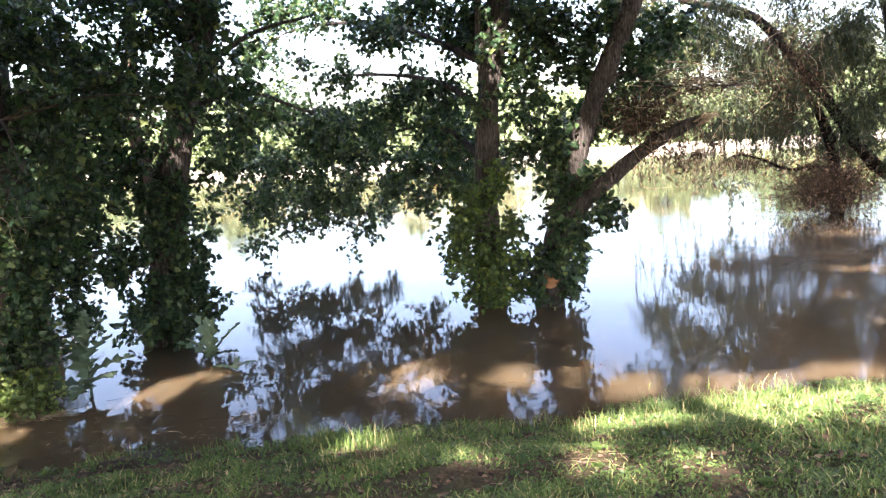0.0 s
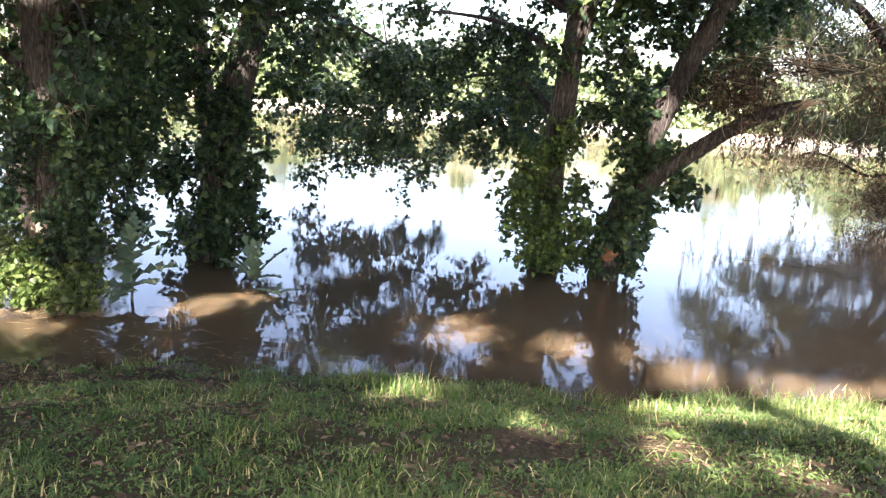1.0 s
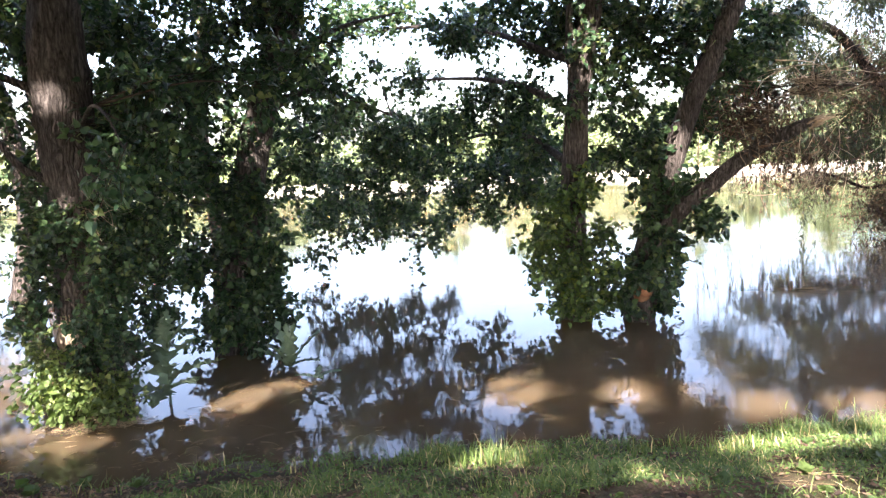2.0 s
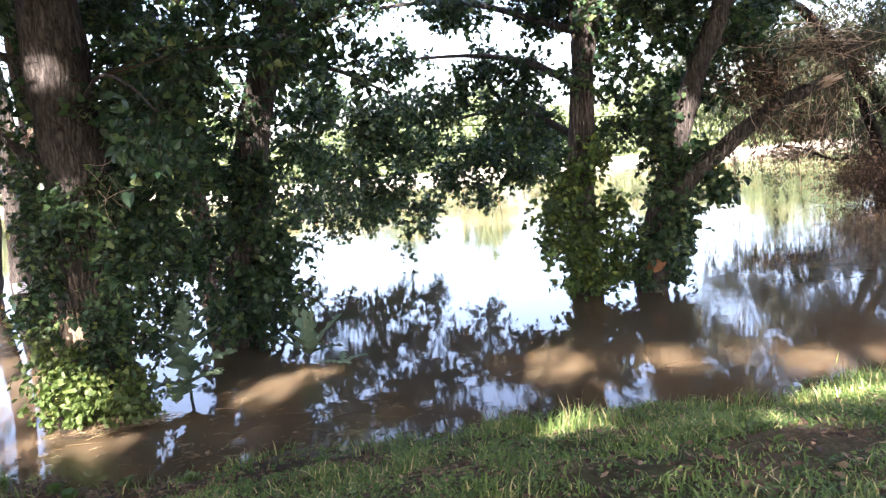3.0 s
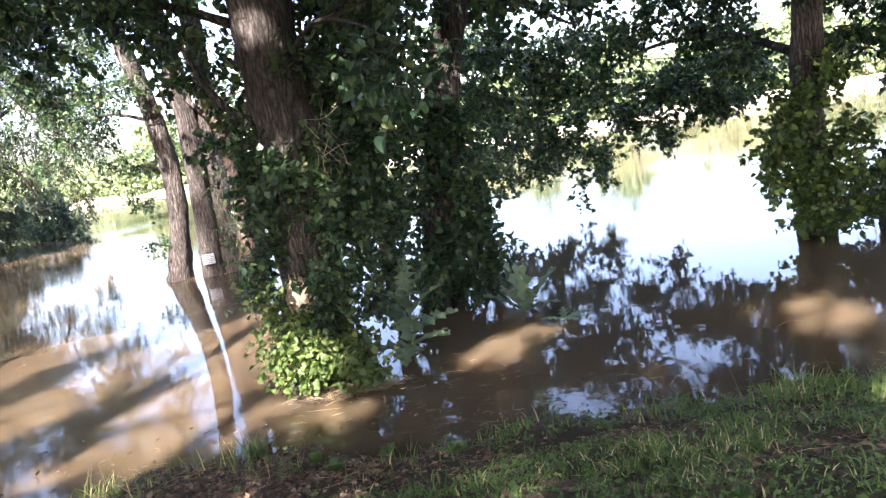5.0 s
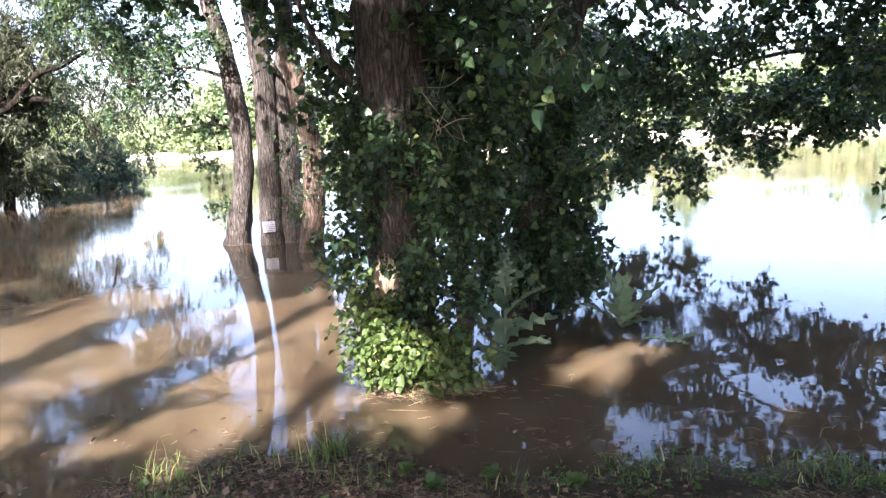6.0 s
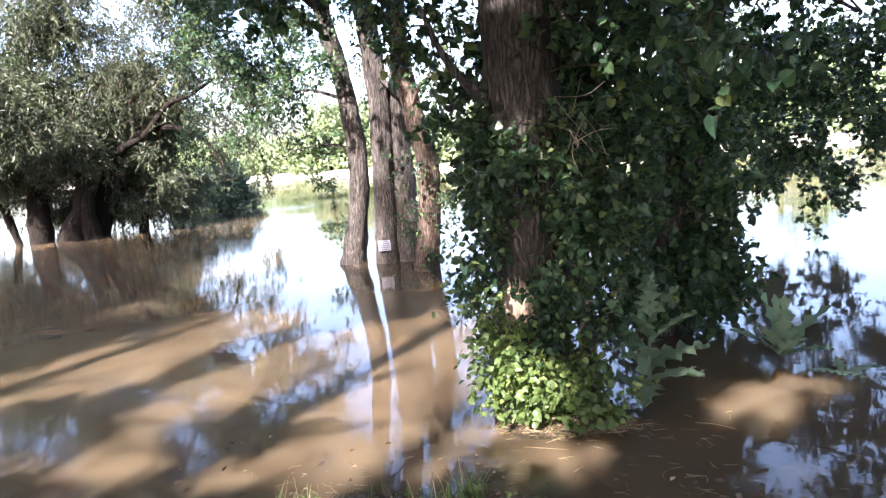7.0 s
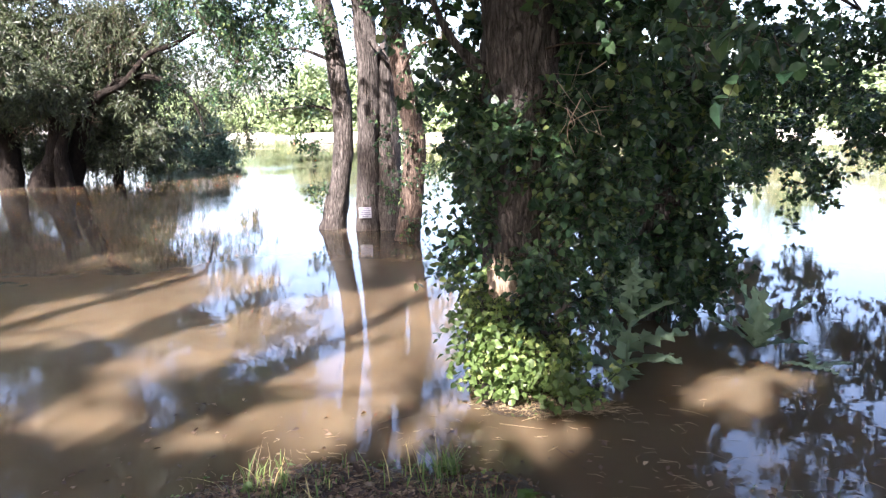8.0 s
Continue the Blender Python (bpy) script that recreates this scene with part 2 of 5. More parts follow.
# bank soil: brown earth, dry litter, green growth; pale silt on the far side
SOIL, n, l, b = material("bank_soil", 0.95)
co = stretched(n, l, 1, 1, 1)
broad = noise_node(n, l, stretched(n, l, 0.9, 0.9, 0.9), 1.0, 5)
fine = noise_node(n, l, stretched(n, l, 26, 26, 26), 1.0, 6, 0.7)
grit = noise_node(n, l, stretched(n, l, 95, 95, 95), 1.0, 4, 0.7)
crumb = mixed(n, l, 0.5, fine, grit)
earth = ramp(n, l, crumb, [(0.34, (0.0348, 0.0232, 0.015)), (0.5, (0.0986, 0.0673, 0.0441)), (0.62, (0.1856, 0.1334, 0.0905)), (0.72, (0.3132, 0.232, 0.1624))])
green = ramp(n, l, crumb, [(0.34, (0.0168, 0.0204, 0.0096)), (0.55, (0.06, 0.06, 0.0264)), (0.7, (0.132, 0.1056, 0.0624))])
near = mixed(n, l, ramp(n, l, broad, [(0.48, (0, 0, 0)), (0.64, (1, 1, 1))]), green, earth)
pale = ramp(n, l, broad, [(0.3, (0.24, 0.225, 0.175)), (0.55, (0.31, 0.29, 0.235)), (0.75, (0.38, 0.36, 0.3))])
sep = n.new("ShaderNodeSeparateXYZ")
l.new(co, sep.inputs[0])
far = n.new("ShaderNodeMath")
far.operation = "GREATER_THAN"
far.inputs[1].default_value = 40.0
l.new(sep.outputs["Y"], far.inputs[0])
damp = n.new("ShaderNodeMapRange")
damp.inputs["From Min"].default_value, damp.inputs["From Max"].default_value = 0.05, 0.4
damp.inputs["To Min"].default_value, damp.inputs["To Max"].default_value = 0.0, 1.0
l.new(sep.outputs["Z"], damp.inputs["Value"])
mud = ramp(n, l, crumb, [(0.3, (0.0196, 0.0146, 0.0101)), (0.7, (0.0476, 0.0347, 0.0235))])
near = mixed(n, l, damp.outputs[0], mud, near)
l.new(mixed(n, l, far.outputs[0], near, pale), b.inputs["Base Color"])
wet = n.new("ShaderNodeMapRange")
wet.inputs["From Min"].default_value, wet.inputs["From Max"].default_value = 0.02, 0.15
wet.inputs["To Min"].default_value, wet.inputs["To Max"].default_value = 0.45, 0.95
l.new(sep.outputs["Z"], wet.inputs["Value"])
l.new(wet.outputs[0], b.inputs["Roughness"])
bumped(n, l, b, crumb, 1.0, 0.035)


# ---- building helpers ----
def thing(name, at, label, category, group="", kind=""):
    e = new(name)
    e.location = at
    return tagged(e, label, category, group, kind)


def from_arrays(name, verts, faces, mat, smooth=False):
    me = bpy.data.meshes.new(name)
    me.from_pydata(verts if isinstance(verts, list) else verts.tolist(), [], faces if isinstance(faces, list) else faces.tolist())
    me.materials.append(mat)
    if smooth:
        me.shade_smooth()
    return me


def attach(name, me, parent, label=""):
    ob = new(name, me)
    if parent is not None:
        ob.parent = parent
        p, base = parent, Vector((0, 0, 0))
        while p is not None:
            base += p.location
            p = p.parent
        ob.location = -base
    return tagged(ob, label) if label else ob


def bend(points, steps):
    """A smooth line (Catmull-Rom) through control points; rows of x, y, z, radius."""
    p = np.array([2 * np.array(points[0]) - np.array(points[1]), *points, 2 * np.array(points[-1]) - np.array(points[-2])], float)
    out = []
    for i in range(1, len(p) - 2):
        for s in np.linspace(0, 1, steps, endpoint=False):
            a, b, c, d = p[i - 1], p[i], p[i + 1], p[i + 2]
            out.append(0.5 * (2 * b + (c - a) * s + (2 * a - 5 * b + 4 * c - d) * s * s + (3 * b - a - 3 * c + d) * s ** 3))
    out.append(p[-2])
    return np.array(out)


def tube(path, seg, rough=0.0, seed=0, tip=True):
    """Verts and faces of a tapering round limb along rows of x, y, z, radius, with ridged skin."""
    path = np.asarray(path, float)
    k = len(path)
    tan = np.gradient(path[:, :3], axis=0)
    tan /= np.linalg.norm(tan, axis=1)[:, None] + 1e-9
    ref = np.array([0.0, 1.0, 0.0]) if abs(tan[:, 1]).mean() < 0.8 else np.array([1.0, 0, 0])
    u = np.cross(tan, ref)
    u /= np.linalg.norm(u, axis=1)[:, None] + 1e-9
    v = np.cross(tan, u)
    ang = np.linspace(0, 2 * np.pi, seg, endpoint=False)
    verts = []
    for i in range(k):
        for j, a in enumerate(ang):
            r = max(path[i, 3], 0.001)
            if rough:
                q = Vector((math.cos(a) * 2.2 + seed, math.sin(a) * 2.2, i * 0.11))
                q2 = Vector((math.cos(a) * 6 + seed, math.sin(a) * 6, i * 0.2))
                r *= 1 + rough * (noise.noise(q) * 1.2 + abs(noise.noise(q2)) * 1.1 - 0.3)
            verts.append(tuple(path[i, :3] + (u[i] * math.cos(a) + v[i] * math.sin(a)) * r))
    faces = [(i * seg + j, i * seg + (j + 1) % seg, (i + 1) * seg + (j + 1) % seg, (i + 1) * seg + j) for i in range(k - 1) for j in range(seg)]
    if tip:
        faces.append(tuple(range((k - 1) * seg, k * seg)))
        faces.append(tuple(range(seg - 1, -1, -1)))
    return verts, faces


def merge(pieces):
    verts, faces = [], []
    for v, f in pieces:
        o = len(verts)
        verts += list(v)
        faces += [tuple(i + o for i in q) for q in f]
    return verts, faces


# leaf outlines: length 1 along x, folded on the midrib
HEART = (np.array([(0, 0, 0), (-0.08, 0.3, 0.03), (0.2, 0.46, 0.07), (0.55, 0.36, 0.04), (1, 0, -0.1), (0.55, -0.36, 0.04), (0.2, -0.46, 0.07), (-0.08, -0.3, 0.03), (0.42, 0, -0.03)]),
         [(8, 0, 1), (8, 1, 2), (8, 2, 3), (8, 3, 4), (8, 4, 5), (8, 5, 6), (8, 6, 7), (8, 7, 0)])
LOBED = (np.array([(0, 0, 0), (0.0, 0.34, 0.02), (0.22, 0.3, 0.02), (0.42, 0.55, 0.07), (0.55, 0.26, 0.02), (1, 0, -0.12), (0.55, -0.26, 0.02), (0.42, -0.55, 0.07), (0.22, -0.3, 0.02), (0.0, -0.34, 0.02), (0.35, 0, -0.03)]),
         [(10, 0, 1), (10, 1, 2), (10, 2, 3), (10, 3, 4), (10, 4, 5), (10, 5, 6), (10, 6, 7), (10, 7, 8), (10, 8, 9), (10, 9, 0)])
OVAL = (np.array([(0, 0, 0), (0.4, 0.3, 0.05), (1, 0, -0.06), (0.4, -0.3, 0.05)]), [(0, 1, 2), (0, 2, 3)])
LANCE = (np.array([(0, 0, 0), (0.4, 0.13, 0.02), (1, 0, -0.08), (0.4, -0.13, 0.02)]), [(0, 1, 2), (0, 2, 3)])


def leaf_cloud(rng, places, ways, size, shape, spread=0.35, up=0.6):
    """Verts and faces of one leaf at each place, growing along ways, face turned mostly up."""
    n = len(places)
    tv, tf = shape
    a = ways + rng.normal(0, spread, (n, 3))
    a /= np.linalg.norm(a, axis=1)[:, None] + 1e-9
    nn = rng.normal(0, 0.55, (n, 3)) + np.array([0, -0.25, up])
    s = np.cross(nn, a)
    s /= np.linalg.norm(s, axis=1)[:, None] + 1e-9
    w = np.cross(a, s)
    sz = size * np.clip(rng.normal(1, 0.28, n), 0.45, 1.7)
    v = places[:, None, :] + sz[:, None, None] * (tv[None, :, 0:1] * a[:, None, :] + tv[None, :, 1:2] * s[:, None, :] + tv[None, :, 2:3] * w[:, None, :] * rng.uniform(0.3, 2.2, (n, 1, 1)))
    f = np.array(tf)[None] + (np.arange(n) * len(tv))[:, None, None]
    return v.reshape(-1, 3), f.reshape(-1, 3)


def sprays(rng, blobs, per, twig_len, hang=0.35, leaf_gap=0.5):
    """Leafy twigs filling blobs (x, y, z, rx, rz): leaf places, their directions, and twig lines."""
    places, ways, lines = [], [], []
    for x, y, z, rx, rz in blobs:
        c, r = np.array((x, y, z)), np.array((rx, (rx + rz) * 0.45, rz))
        count = max(4, int(per * rx * rz))
        for _ in range(count):
            d = rng.normal(0, 1, 3)
            d /= np.linalg.norm(d)
            s = c + r * d * rng.uniform(0.05, 0.75)
            g = d * 0.8 + rng.normal(0, 0.5, 3) + np.array((0, 0, -hang))
            g /= np.linalg.norm(g)
            e = s + g * twig_len * rng.uniform(0.5, 1.2)
            m = (s + e) / 2 + np.array((0, 0, 0.08 * twig_len))
            lines.append((s, m, e))
            k = max(3, int(8 * leaf_gap * 2))
            for q in np.linspace(0.15, 1.0, k):
                p = (1 - q) ** 2 * s + 2 * q * (1 - q) * m + q * q * e
                places.append(p + rng.normal(0, 0.03, 3))
                ways.append(g * 0.5 + rng.normal(0, 0.7, 3) + np.array((0, 0, -hang)))
    return np.array(places), np.array(ways), lines


def twig_mesh(lines, r=0.006):
    pieces = []
    for s, m, e in lines:
        pieces.append(tube([(*s, r), (*m, r * 0.8), (*e, r * 0.3)], 3, tip=False))
    return merge(pieces)


# ---- ground and water ----
SHORE_X = (-40, -16, -11.5, -10.2, -9, -8.4, -7.8, -7.2, -6.5, -5.5, -4.6, -3.6, -2, 0, 1, 2, 3.5, 5.5, 9, 16, 40)
SHORE_Y = (-6, 0.5, 4.2, 5.4, 6.65, 7.2, 7.65, 7.85, 7.65, 7.5, 7.85, 8.1, 8.3, 8.4, 8.3, 8.7, 9.0, 9.2, 9.6, 10.5, 13)


def far_shore(x):
    return 70.0 + 0.0035 * x * x + 1.5 * math.sin(x * 0.11)


def ground_height(x, y):
    d = float(np.interp(x, SHORE_X, SHORE_Y)) - y
    d += 0.22 * noise.noise(Vector((x * 1.3, y * 1.3, 0))) + 0.1 * noise.noise(Vector((x * 4, y * 4, 3)))
    slope = float(np.interp(x, (-9, -6, 1, 5), (0.24, 0.27, 0.36, 0.38)))
    if d > 0:
        z = slope * min(d, 3) * (1 - 0.55 * math.exp(-d / 0.8)) + slope * 0.52 * min(max(d - 3, 0), 6) + 0.012 * max(d - 9, 0)
    else:
        z = max(-0.15 * -d, -1.6)
    z += 0.55 * math.exp(-((x + 6.7) ** 2 + (y - 9.75) ** 2) / 0.55) if z < 0.2 else 0
    e = y - far_shore(x)
    if e > -6:
        z = max(z, min(0.6, -1.0 + (e + 3) * 0.4)) if e < 6 else 0.6 + min(e - 6, 60) * 0.03
    z += 0.035 * noise.noise(Vector((x * 2.1, y * 2.1, 7))) + 0.02 * noise.noise(Vector((x * 7, y * 7, 1)))
    return z


def axis_steps(fine_lo, fine_hi, step, lo, hi):
    a = list(np.arange(fine_lo, fine_hi + 1e-6, step))
    s, v = step, fine_hi
    while v < hi:
        s = min(s * 1.35, 90)
        v += s
        a.append(v)
    s, v = step, fine_lo
    while v > lo:
        s = min(s * 1.35, 90)
        v -= s
        a.insert(0, v)
    return a


gx = axis_steps(-11, 7, 0.12, -900, 900)
gy = axis_steps(2.6, 10.6, 0.12, -500, 40) + list(np.arange(60, 96, 1.5)) + list(np.arange(100, 1500, 100))
gy = sorted(set(round(float(v), 3) for v in gy))
gv = [(x, y, ground_height(x, y)) for y in gy for x in gx]
W = len(gx)
gf = [(j * W + i, j * W + i + 1, (j + 1) * W + i + 1, (j + 1) * W + i) for j in range(len(gy) - 1) for i in range(W - 1)]
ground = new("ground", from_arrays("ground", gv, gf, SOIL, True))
tagged(ground, "sloping river bank of brown earth and patchy grass", "ground", kind="structure")
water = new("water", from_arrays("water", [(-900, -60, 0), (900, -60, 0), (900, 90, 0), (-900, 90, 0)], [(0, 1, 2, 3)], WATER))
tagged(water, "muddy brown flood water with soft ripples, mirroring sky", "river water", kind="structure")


# ---- trees ----
def tree(name, label, trunks, limbs, blobs, leaf_mat, leaf_size, seed, shape=LOBED, bark=BARK, per=170, twig_len=0.42, hang=0.35, seg=22, crown=(), group="", leaf_gap=0.5, spread=0.35, up=0.6, twigs=True, bearing=9):
    """trunks and limbs: control rows of x, y, z, radius. blobs: seen sprays of leaves. crown: out-of-view canopy added
    for its shade and reflection (cx, cy, cz, rx, ry, rz, clumps, clump radius, leaf size).
    """
    rng = np.random.default_rng(seed)
    base = trunks[0][0]
    t = thing(name, (base[0], base[1], 0), label, "tree", group)
    stems = []
    for i, tr in enumerate(trunks):
        path = bend(tr, 14)
        stems.append(path)
        v, f = tube(path, seg, 0.17, seed + i * 3.7)
        attach("trunk", from_arrays("trunk", v, f, bark, True), t)
    for i, lb in enumerate(limbs):
        v, f = tube(bend(lb, 8), 9, 0.08, seed + i)
        attach("limb", from_arrays("limb", v, f, bark, True), t)
    lv, lf, off = [], [], 0
    every = np.concatenate(stems[:bearing] + [bend(lb, 8) for lb in limbs])[:, :3]
    boles = np.concatenate(stems[:bearing])[:, :3]
    if blobs:
        p, w, lines = sprays(rng, blobs, per, twig_len, hang, leaf_gap)
        v, f = leaf_cloud(rng, p, w, leaf_size, shape, spread, up)
        lv.append(v), lf.append(f)
        off = len(v)
        for x, y, z, rx, rz in blobs:
            c = np.array((x, y, z))
            low = every[(every[:, 2] < z + 0.3) & (every[:, 2] > 0)]
            o = low[np.argmin(np.linalg.norm(low - c, axis=1))] if len(low) else every[0]
            far_off = np.linalg.norm(o - c)
            if 0.3 < far_off < 2.6:
                m = (o + c) / 2 + rng.normal(0, 0.11 * far_off, 3) + np.array((0, 0, 0.06 * far_off))
                v, f = tube(bend([(*o, 0.009 + 0.004 * far_off), (*m, 0.007 + 0.002 * far_off), (*c, 0.004)], 5), 6, tip=False)
                attach("branch", from_arrays("branch", v, f, TWIG, True), t)
        if twigs:
            v, f = twig_mesh(lines)
            tagged(attach("twig_tangle", from_arrays("twig_tangle", v, f, TWIG), t), kind="stuff")
    if crown:
        cx, cy, cz, rx, ry, rz, clumps, cr, big = crown
        cb = []
        for k in range(clumps):
            d = rng.normal(0, 1, 3)
            d /= np.linalg.norm(d)
            q = rng.uniform(0.45, 1.0)
            c = np.array((cx, cy, cz)) + d * q * np.array((rx, ry, rz))
            cb.append((*c, cr * rng.uniform(0.7, 1.25), cr * rng.uniform(0.5, 0.85)))
            o = boles[np.argmin(np.linalg.norm(boles - c + np.array((0, 0, 1.5)), axis=1))]
            m = (o + c) / 2 + np.array((0, 0, 0.4))
            if np.linalg.norm(o - c) < 5 and o[2] > 5.5:
                v, f = tube(bend([(*o, 0.05), (*m, 0.03), (*c, 0.01)], 3), 5, tip=False)
                attach("branch", from_arrays("branch", v, f, bark, True), t)
        p, w, ln = sprays(rng, cb, 26, cr * 0.7, hang, 0.5)
        clear = outside_gaps(rng, p)
        v, f = leaf_cloud(rng, p[clear], w[clear], big, OVAL, spread, up)
        lv.append(v), lf.append(f + off)
    tagged(attach("crown", from_arrays("crown", np.concatenate(lv), np.concatenate(lf), leaf_mat), t), kind="stuff")
    return t


# big poplar at the water's edge, and its neighbour
tree("poplar_tree", "large poplar with furrowed bark, its foot wrapped in ivy", [[(-7.1, 10.4, -0.5, 0.6), (-7.17, 10.36, 0.5, 0.47), (-7.1, 10.34, 1.4, 0.43), (-7.05, 10.34, 2.4, 0.4), (-7.06, 10.34, 3.4, 0.41), (-7.06, 10.34, 4.3, 0.38), (-7.1, 10.36, 5.4, 0.36), (-6.9, 10.5, 8, 0.25), (-6.9, 10.6, 11, 0.1)]],
     [[(-7.3, 10.25, 3.25, 0.09), (-7.5, 10.0, 3.4, 0.06), (-7.75, 9.9, 3.75, 0.04), (-7.95, 9.8, 4.3, 0.025)], [(-7.2, 10.4, 4.4, 0.08), (-8.3, 10.2, 4.9, 0.045), (-9.7, 9.6, 5.2, 0.015)], [(-6.9, 10.3, 3.9, 0.04), (-6.2, 9.5, 4.2, 0.026), (-5.5, 8.6, 4.0, 0.016), (-4.9, 7.8, 3.6, 0.006)]],
     [(-6.24, 10.2, 3.82, 0.55, 0.37), (-5.69, 10.0, 3.4, 0.53, 0.41), (-5.24, 8.2, 3.35, 0.26, 0.26), (-4.87, 7.6, 3.3, 0.27, 0.15), (-5.51, 9.8, 3.82, 0.57, 0.29), (-7.95, 10.5, 4.3, 0.4, 0.33), (-9.63, 9.6, 4.55, 0.74, 0.34), (-8.02, 10.4, 3.1, 0.33, 0.39), (-6.48, 10.2, 3.99, 0.42, 0.3), (-6.2, 10.6, 4.6, 0.6, 0.5), (-5.8, 10.8, 2.9, 0.6, 0.6), (-7.7, 10.9, 3.6, 0.6, 0.6), (-7.6, 10.8, 2.6, 0.5, 0.6), (-8.6, 10.4, 4.7, 0.7, 0.4), (-5.6, 9.9, 4.5, 0.8, 0.5), (-6.85, 11.3, 5.5, 0.95, 0.8), (-6.8, 11.2, 3.7, 0.8, 0.9), (-6.9, 11.0, 2.4, 0.7, 0.8), (-8.6, 9.8, 5.1, 0.9, 0.5), (-9.2, 10, 5.5, 0.9, 0.5), (-9.9, 9.6, 5.1, 0.6, 0.4), (-8.3, 10.2, 4.0, 0.4, 0.35), (-7.8, 10.4, 5.4, 0.7, 0.6), (-4.9, 10.6, 4.7, 0.7, 0.45), (-4.2, 10.6, 4.4, 0.7, 0.4), (-3.6, 10.6, 4.9, 0.8, 0.4), (-3.3, 10.8, 4.2, 0.6, 0.35)],
     LEAF_DARK, 0.092, 11, HEART, per=150, crown=(-7.2, 7.4, 9.2, 4.8, 6.0, 2.8, 120, 1.15, 0.23))
tree("poplar_tree", "leaning poplar with pale bark patches, ivy round its foot", [[(-5.95, 12.8, -0.6, 0.45), (-5.85, 12.85, 0.5, 0.36), (-5.65, 13.0, 2.0, 0.3), (-5.35, 13.2, 3.8, 0.28), (-4.95, 13.3, 5.1, 0.27), (-4.5, 13.3, 6.6, 0.24), (-4.2, 13.4, 10, 0.1)]],
     [[(-5.2, 13.3, 4.3, 0.1), (-4.3, 14.0, 4.7, 0.06), (-3.1, 15.0, 4.2, 0.02)], [(-5.0, 13.4, 5.0, 0.09), (-4.0, 14.2, 5.8, 0.05), (-2.9, 15, 6.2, 0.02)]],
     [(-5.28, 17, 5.26, 0.5, 0.35), (-4.94, 17, 4.32, 0.5, 0.35), (-5.37, 17, 3.26, 0.45, 0.35), (-4.79, 17, 2.56, 0.4, 0.3), (-5.64, 17, 4.21, 0.4, 0.3), (-3.76, 17, 5.59, 0.4, 0.25), (-3.04, 17, 4.00, 0.5, 0.35), (-2.82, 17, 2.91, 0.4, 0.3), (-5.93, 17, 2.55, 0.45, 0.35), (-5.11, 17, 3.01, 0.5, 0.35), (-5.29, 17, 2.00, 0.4, 0.3), (-4.47, 17, 2.40, 0.4, 0.3), (-6.27, 17, 2.05, 0.4, 0.3), (-5.68, 17, 3.62, 0.5, 0.3), (-5.2, 13.6, 6.4, 0.9, 0.6), (-4.95, 12.8, 5.1, 0.5, 0.5), (-5.55, 12.5, 3.95, 0.4, 0.45), (-4.6, 12.8, 5.9, 0.6, 0.4), (-7.2, 13.5, 5.5, 1.0, 0.9), (-7.9, 13.2, 4.5, 0.9, 0.9), (-7.5, 13.3, 3.2, 0.8, 0.8), (-7.9, 13, 6.2, 1.0, 0.9), (-6.5, 13.4, 6.6, 1.1, 0.7), (-4.62, 14, 4.0, 0.9, 0.45), (-4.85, 13.4, 5.97, 0.99, 0.66), (-6.3, 12.9, 4.88, 0.98, 0.98), (-6.4, 12.1, 4.9, 0.8, 0.9), (-6.6, 12.2, 3.5, 0.7, 0.9), (-6.8, 11.9, 2.3, 0.6, 0.7), (-5.6, 12.7, 5.8, 0.9, 0.65), (-6.1, 12.4, 4.2, 0.7, 0.7), (-4.5, 13.6, 4.8, 0.7, 0.6), (-4.8, 13.6, 3.3, 0.6, 0.6)],
     LEAF_DARK, 0.1, 12, LOBED, per=140, crown=(-4.0, 8.2, 9.7, 4.8, 6.6, 2.4, 140, 1.15, 0.23))
